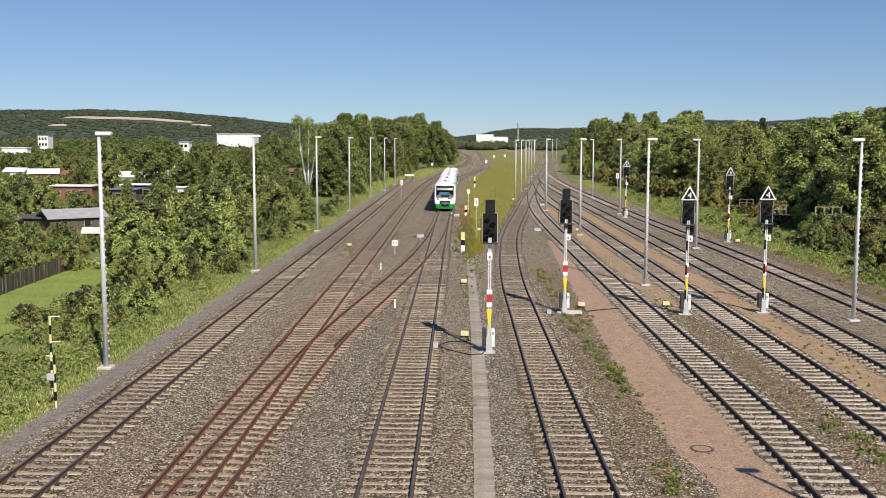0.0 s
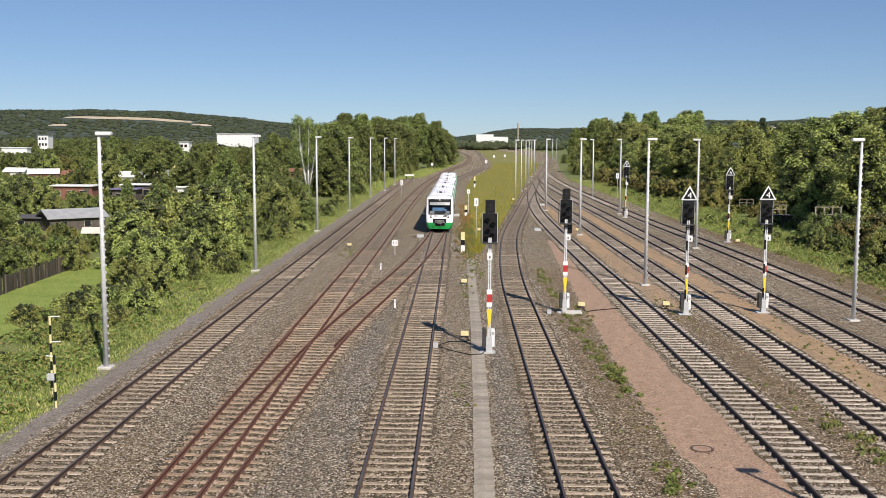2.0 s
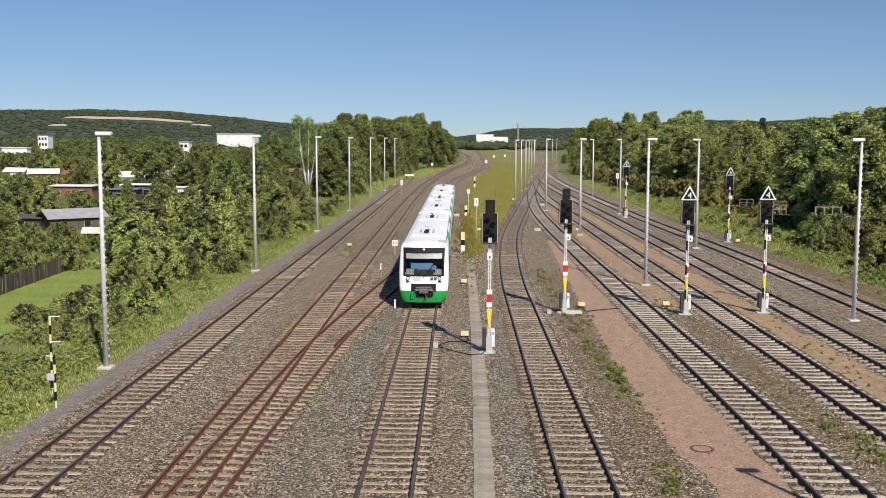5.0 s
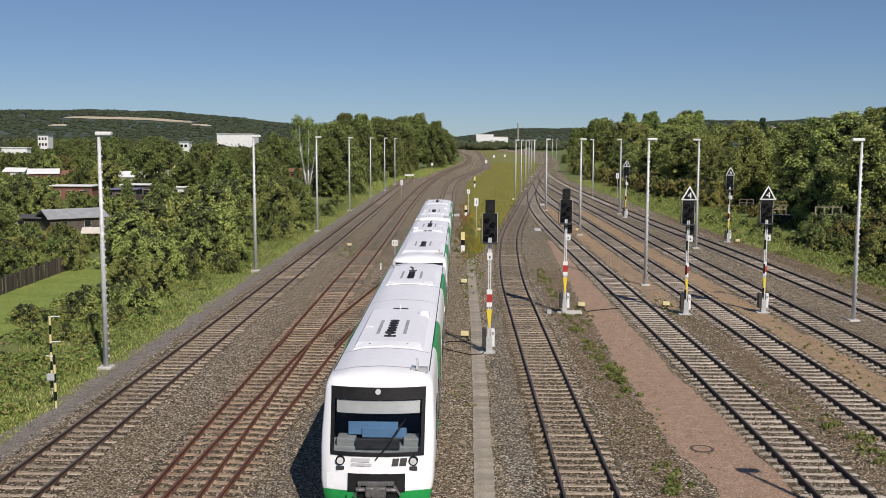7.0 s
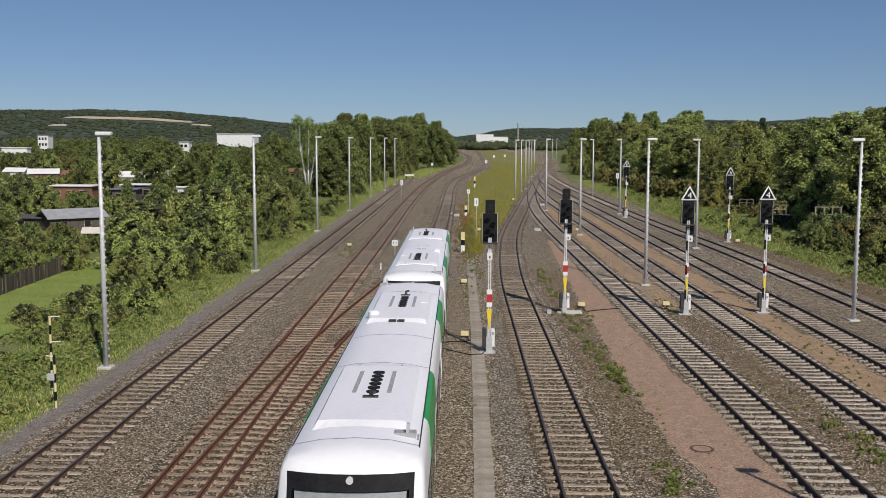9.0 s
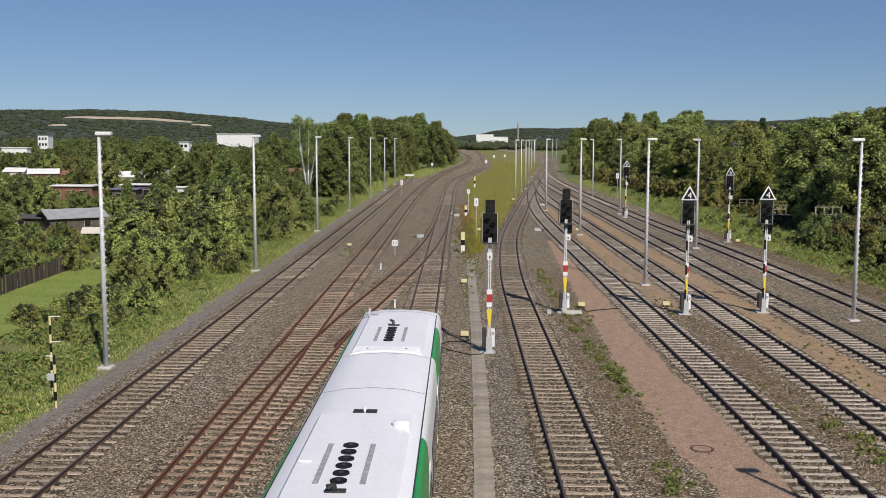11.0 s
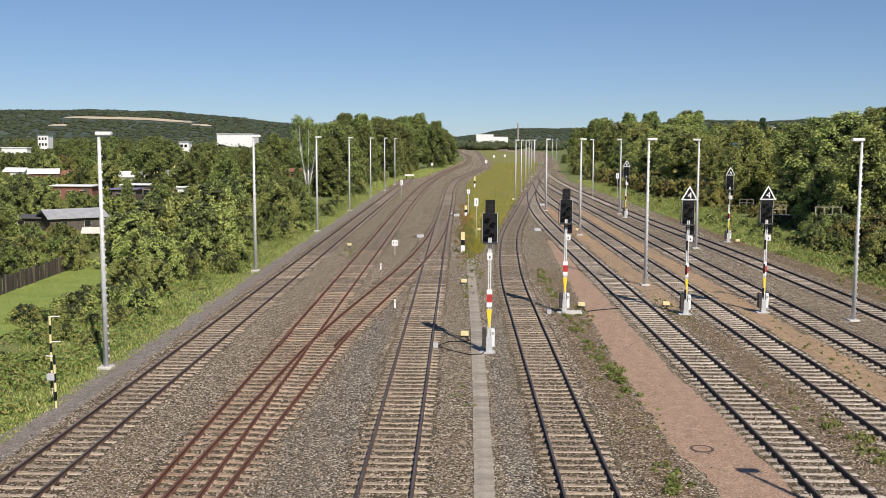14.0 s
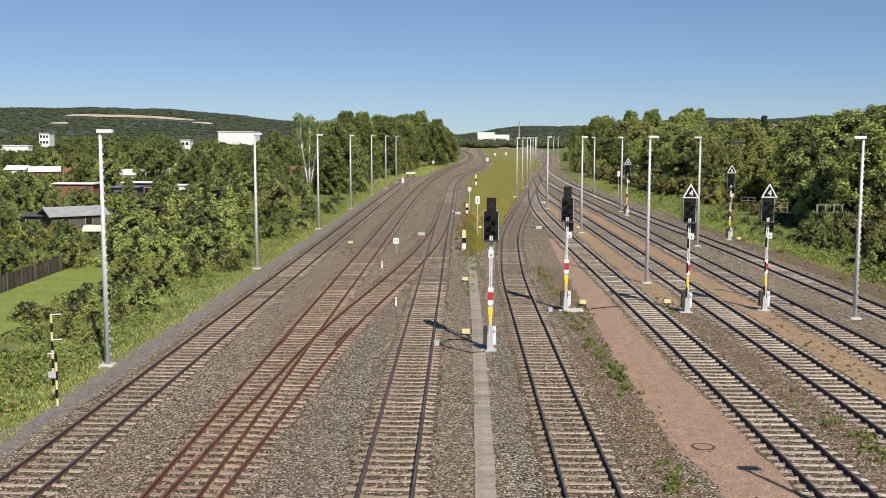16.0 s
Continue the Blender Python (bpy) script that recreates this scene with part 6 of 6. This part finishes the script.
M["roof_red"] = mat("roof_red", [(0.17, 0.07, 0.05), (0.23, 0.10, 0.07), (0.29, 0.14, 0.10)], 1.2, 0.85, fine=12)
M["roof_violet"] = mat("roof_violet", [(0.13, 0.12, 0.22), (0.18, 0.16, 0.29), (0.23, 0.21, 0.34)], 1.2, 0.7, fine=12)
M["plank"] = mat("plank", [(0.05, 0.04, 0.033), (0.08, 0.065, 0.052), (0.11, 0.09, 0.075)], 3, 0.9, fine=25, obj=0.3, stretch=(1, 1, 0.2))


def house(x, y, w, d, hw, hr, wall, roof, label, turn=0, z=0.0, name="garden_shed", windows=2, door=True, category="shed", flat=False, rows=1):
    """Gabled (ridge along its width) or flat-roofed house facing the railway."""
    ob = thing(name, pose(x, y, z, 0, 0, turn), label=label, category=category)
    bm = B()
    a, b = w / 2, d / 2
    if flat:
        box(bm, -a, a, -b, b, -0.3 - z, hw)
    else:
        v = [bm.verts.new(p) for p in ((-a, -b, -0.3 - z), (a, -b, -0.3 - z), (a, b, -0.3 - z), (-a, b, -0.3 - z), (-a, -b, hw), (a, -b, hw), (a, b, hw), (-a, b, hw), (-a, 0, hw + hr - 0.06), (a, 0, hw + hr - 0.06))]
        for f in ((0, 1, 5, 4), (2, 3, 7, 6), (1, 2, 6, 9, 5), (3, 0, 4, 8, 7), (4, 5, 9, 8), (6, 7, 8, 9), (3, 2, 1, 0)):
            bm.faces.new([v[i] for i in f])
    part("wall", bm, M[wall], ob)
    bm = B()
    o = 0.35
    if flat:
        box(bm, -a - o, a + o, -b - o, b + o, hw + 0.005, hw + max(0.14, hr), 0.03)
    else:
        t = 0.1
        for q in (-1, 1):
            drop = hr * o / b
            p = [(-a - o, q * (b + o), hw - drop), (a + o, q * (b + o), hw - drop), (a + o, 0, hw + hr), (-a - o, 0, hw + hr)]
            lo = [bm.verts.new(c) for c in p]
            hi = [bm.verts.new((c[0], c[1], c[2] + t)) for c in p]
            bm.faces.new(lo), bm.faces.new(hi[::-1])
            for i in range(4):
                bm.faces.new((lo[i], lo[(i + 1) % 4], hi[(i + 1) % 4], hi[i]))
    part("roof", bm, M[roof], ob)
    zs = [hw * 0.45] if rows == 1 else [hw * (k + 0.4) / rows for k in range(rows)]
    for zc in zs:
        for k in range(windows):
            cx = -a + w * (k + 0.6) / (windows + 0.4)
            hh = min(max(0.34, hw / rows * 0.22), 0.8)
            hw2 = min(hh, w / windows * 0.28)
            bm = B()
            box(bm, cx - hw2 - 0.03, cx + hw2 + 0.03, -b - 0.04, -b + 0.02, zc - hh - 0.03, zc + hh + 0.03)
            fr = part("window", bm, M["wall_cream"], ob)
            bm = B()
            box(bm, cx - hw2, cx + hw2, -b - 0.06, -b - 0.03, zc - hh, zc + hh)
            part("pane", bm, M["window_dark"], fr)
    if door:
        bm = B()
        box(bm, a - 1.3, a - 0.5, -b - 0.05, -b + 0.02, 0, min(1.95, hw - 0.1))
        part("door", bm, M["wall_dark"], ob)
    return ob


SHEDS = [(-42.6, 107, 6.0, 2.5), (-46.5, 109, 5.2, 1.4), (-63.2, 162, 6.6, 2.9), (-52.6, 158, 6.2, 2.0), (-68, 205, 5.0, 2.4), (-93.5, 224, 7.5, 3.0), (-110.5, 246, 5, 2.3), (-44, 256, 6, 2.2), (-35.8, 96, 2.0, 1.3), (-49.9, 175, 2.6, 1.7), (-23.0, 150, 2.4, 6.0), (-195, 432, 15, 7.2), (-201, 480, 5, 10), (-119.4, 432, 4.2, 7.4), (-117, 524, 18, 11)]


def gardens():
    house(-42.6, 108, 5.9, 4.2, 1.35, 0.72, "wall_dark", "roof_felt", "garden shed with pale grey felt gable roof", 38)
    house(-46.6, 109, 5.0, 4.0, 1.1, 0.16, "wall_dark", "roof_dark", "low dark flat-roofed garden shed", 0, flat=True)
    house(-63.2, 162, 6.8, 3.6, 2.0, 0.18, "wall_red", "wall_white", "red garden hut with a white-edged flat roof", 0, flat=True, windows=3)
    house(-53.3, 158, 3.8, 3.2, 1.7, 0.2, "wall_dark", "roof_violet", "dark garden hut with a violet sheet roof", 0, flat=True)
    house(-52.3, 163, 6.0, 3.2, 2.2, 0.16, "wall_dark", "wall_white", "long garden hut with a white flat roof edge", 0, flat=True)
    house(-68, 206, 5.0, 3.4, 2.0, 0.9, "wall_cream", "wall_white", "small cream cabin with a white roof", 0)
    house(-94.5, 224, 6.2, 4.4, 1.9, 0.9, "wall_red", "wall_white", "brick cottage with a pale gable roof", 20)
    house(-88.6, 226, 4.0, 3.2, 1.5, 0.9, "wall_cream", "roof_red", "cream garden cottage with a red roof", 0)
    house(-84.5, 230, 4.0, 3.2, 1.4, 0.9, "wall_dark", "roof_dark", "small dark garden shed", 0)
    house(-111, 247, 5.0, 3.4, 1.5, 0.8, "wall_white", "wall_white", "white garden cottage beside allotment trees", 0)
    house(-44, 257, 6.2, 3.6, 1.5, 0.7, "wall_red", "roof_red", "low red-roofed garden house", 0)
    house(-35.9, 96, 1.2, 1.3, 0.8, 0.3, "wall_dark", "wall_cream", "tiny hut with a pale roof", 10, windows=1, door=False)
    house(-49.9, 175, 2.4, 2.0, 1.2, 0.2, "wall_white", "wall_white", "tiny white garden hut", 0, flat=True, windows=1, door=False)
    house(-201, 480, 5.0, 6, 11.0, 0.2, "wall_white", "roof_felt", "white block of flats beyond the gardens", 0, name="apartment_block", flat=True, windows=3, rows=4, category="building", door=False)
    house(-195, 432, 15.5, 9, 5.3, 0.3, "wall_white", "wall_white", "long white flat-roofed building", 0, name="workshop", flat=True, windows=0, category="building", door=False)
    house(-117, 524, 19, 14, 12.0, 0.4, "wall_white", "wall_white", "large white hall behind garden trees", 0, name="industrial_hall", flat=True, windows=0, rows=2, category="building", door=False)
    house(-119.4, 432, 4.2, 5, 8.2, 0.4, "wall_white", "roof_felt", "narrow white house among trees", 0, name="house", flat=True, windows=2, rows=3, category="building", door=False)
    house(49.1, 172, 2.4, 4, 9.2, 0.3, "wall_cream", "wall_white", "pale house top behind the bank trees", 0, name="house", flat=True, windows=1, rows=2, category="building", door=False)
    house(33, 1300, 22, 20, 16.0, 0.6, "wall_white", "wall_white", "distant white industrial hall", 0, name="industrial_hall", flat=True, windows=0, rows=2, category="building", door=False)
    house(54, 1320, 20, 20, 13.0, 0.6, "wall_white", "wall_white", "distant white industrial hall", 0, name="industrial_hall", flat=True, windows=0, rows=2, category="building", door=False)
    ob = thing("chimney", pose(88, 1500, 0), label="tall slim grey chimney on the horizon", category="chimney")
    bm = B()
    rod(bm, (0, 0, 0), (0, 0, 35), 1.3, 0.9, 12)
    part("shaft", bm, M["concrete"], ob)
    bm = B()
    rod(bm, (0, 0, 33.6), (0, 0, 34.2), 1.25, 1.25, 12)
    part("collar", bm, M["grey_box"], ob)
    for x, y, top in ((-47.8, 162, 4.8),):
        ob = thing("utility_pole", pose(x, y, 0), label="slim grey pole standing among gardens", category="pole")
        bm = B()
        rod(bm, (0, 0, -0.1), (0, 0, top), 0.09, 0.06, 8)
        part("pole", bm, M["steel"], ob)
        bm = B()
        box(bm, -0.4, 0.4, -0.03, 0.03, top - 0.3, top - 0.22)
        part("cross_arm", bm, M["steel"], ob)
    # railings over the small culvert on the bank
    for x0, y0, x1, y1, z, n in ((42.4, 150, 44.2, 149, 0.0, 3), (37.0, 117.2, 38.6, 117.2, 1.25, 3)):
        ob = thing("railing", pose(x0, y0, z), label="dull weathered railing on the scrubby bank", category="railing", group="railings on the bank")
        dx, dy = x1 - x0, y1 - y0
        for k in range(n):
            u = k / (n - 1)
            bm = B()
            box(bm, dx * u - 0.04, dx * u + 0.04, dy * u - 0.04, dy * u + 0.04, -0.02, 1.15)
            part("post", bm, M["concrete"], ob)
        for h in (0.6, 1.12):
            bm = B()
            rod(bm, (0, 0, h), (dx, dy, h), 0.04, 0.04, 6)
            part("rail", bm, M["concrete"], ob)
    ob = thing("culvert_wall", pose(38.9, 117.3, 0), label="dark stained concrete head wall of a culvert", category="wall")
    bm = B()
    box(bm, -2.1, 2.1, -0.25, 0.25, -0.2, 1.1)
    part("wall", bm, M["wall_dark"], ob)
    bm = B()
    box(bm, -2.2, 2.2, -0.45, 0.35, 1.103, 1.25, 0.02)
    part("coping", bm, M["roof_dark"], ob)
    # yellow timber frames
    for x, y, w, h in ((-63, 205, 0.7, 4.4), (-58, 205, 2.2, 4.3), (-55.5, 206, 1.6, 3.7)):
        ob = thing("timber_frame", pose(x, y, 0), label="yellow timber frame among garden trees", category="frame")
        for q in (-w / 2, w / 2):
            bm = B()
            box(bm, q - 0.09, q + 0.09, -0.09, 0.09, -0.1, h)
            part("post", bm, M["cream"], ob)
        bm = B()
        box(bm, -w / 2, w / 2, -0.06, 0.06, h - 0.35, h - 0.1)
        part("beam", bm, M["cream"], ob)
    fence()
    # railing of the small bridge in the bank
    ob = thing("railing", pose(35.3, 95, 0), label="old pale concrete railing on the bank", category="railing")
    bm = B()
    box(bm, -1.4, 1.4, -0.2, 0.3, -0.2, 2.4, 0.04)
    part("base_wall", bm, M["wall_dark"], ob, "dark base wall")
    for k in range(4):
        bm = B()
        box(bm, -1.2 + k * 0.8 - 0.05, -1.2 + k * 0.8 + 0.05, -0.08, 0.08, 2.4, 3.6)
        part("post", bm, M["concrete"], ob)
    for z in (3.0, 3.7):
        bm = B()
        box(bm, -1.3, 1.3, -0.04, 0.04, z - 0.1, z - 0.03)
        part("bar", bm, M["concrete"], ob)


def fence():
    ob = thing("fence", label="dark weathered board fence along the lawn", category="fence")
    rng = random.Random(4)
    bm = B()
    box(bm, -0.11, 0.11, -0.015, 0.015, 0.0, 1.15)
    me = bpy.data.meshes.new("board")
    bm.to_mesh(me)
    bm.free()
    me.materials.append(M["plank"])
    a, b = Vector((-28.6, 57, 0)), Vector((-29.3, 75.5, 0))
    n = 80
    turn = math.degrees(math.atan2((b - a).y, (b - a).x))
    for i in range(n):
        p = a.lerp(b, i / n)
        o = new("board", me)
        o.parent = ob
        o.matrix_basis = pose(p.x + rng.uniform(-0.02, 0.02), p.y, rng.uniform(-0.06, 0.06), rng.uniform(-2, 2), rng.uniform(-2, 2), turn)
    for i in range(9):
        p = a.lerp(b, i / 8)
        bm = B()
        box(bm, p.x + 0.03, p.x + 0.13, p.y - 0.05, p.y + 0.05, -0.1, 1.3)
        part("post", bm, M["plank"], ob)


ground()
tracks()
masts()
distance()
make_protos()
greenery()
drop_protos()
grasses()
loose_stones()
trough()
signals()
small_things()
gardens()


# ---- what moves ----
def motions():
    line = smooth_line(TRAIN_LINE, 0.5)

    def on_line(y):
        return float(np.interp(y, line[1], line[0]))

    nose = [(0.0, 135.2), (1.5, 112.0), (4.2, 69.9), (6.8, 27.1), (9.2, -11.6), (11.5, -48.7), (16.0, -121.2)]
    first = railcar()
    cars = [first, copy_thing(first, pose(0, 0, 0)), copy_thing(first, pose(0, 0, 0))]
    for k, car in enumerate(cars):
        rows = []
        for i in range(33):
            t = i * 0.5
            y = float(np.interp(t, [p[0] for p in nose], [p[1] for p in nose])) + LENGTH / 2 + k * PITCH
            a, b = on_line(y - 8.5), on_line(y + 8.5)
            rows.append((t, pose((a + b) / 2, y, 0, 0, 0, (180 if k == 1 else 0) - math.degrees(math.atan2(b - a, 17.0)))))
        walk(car, rows)


motions()
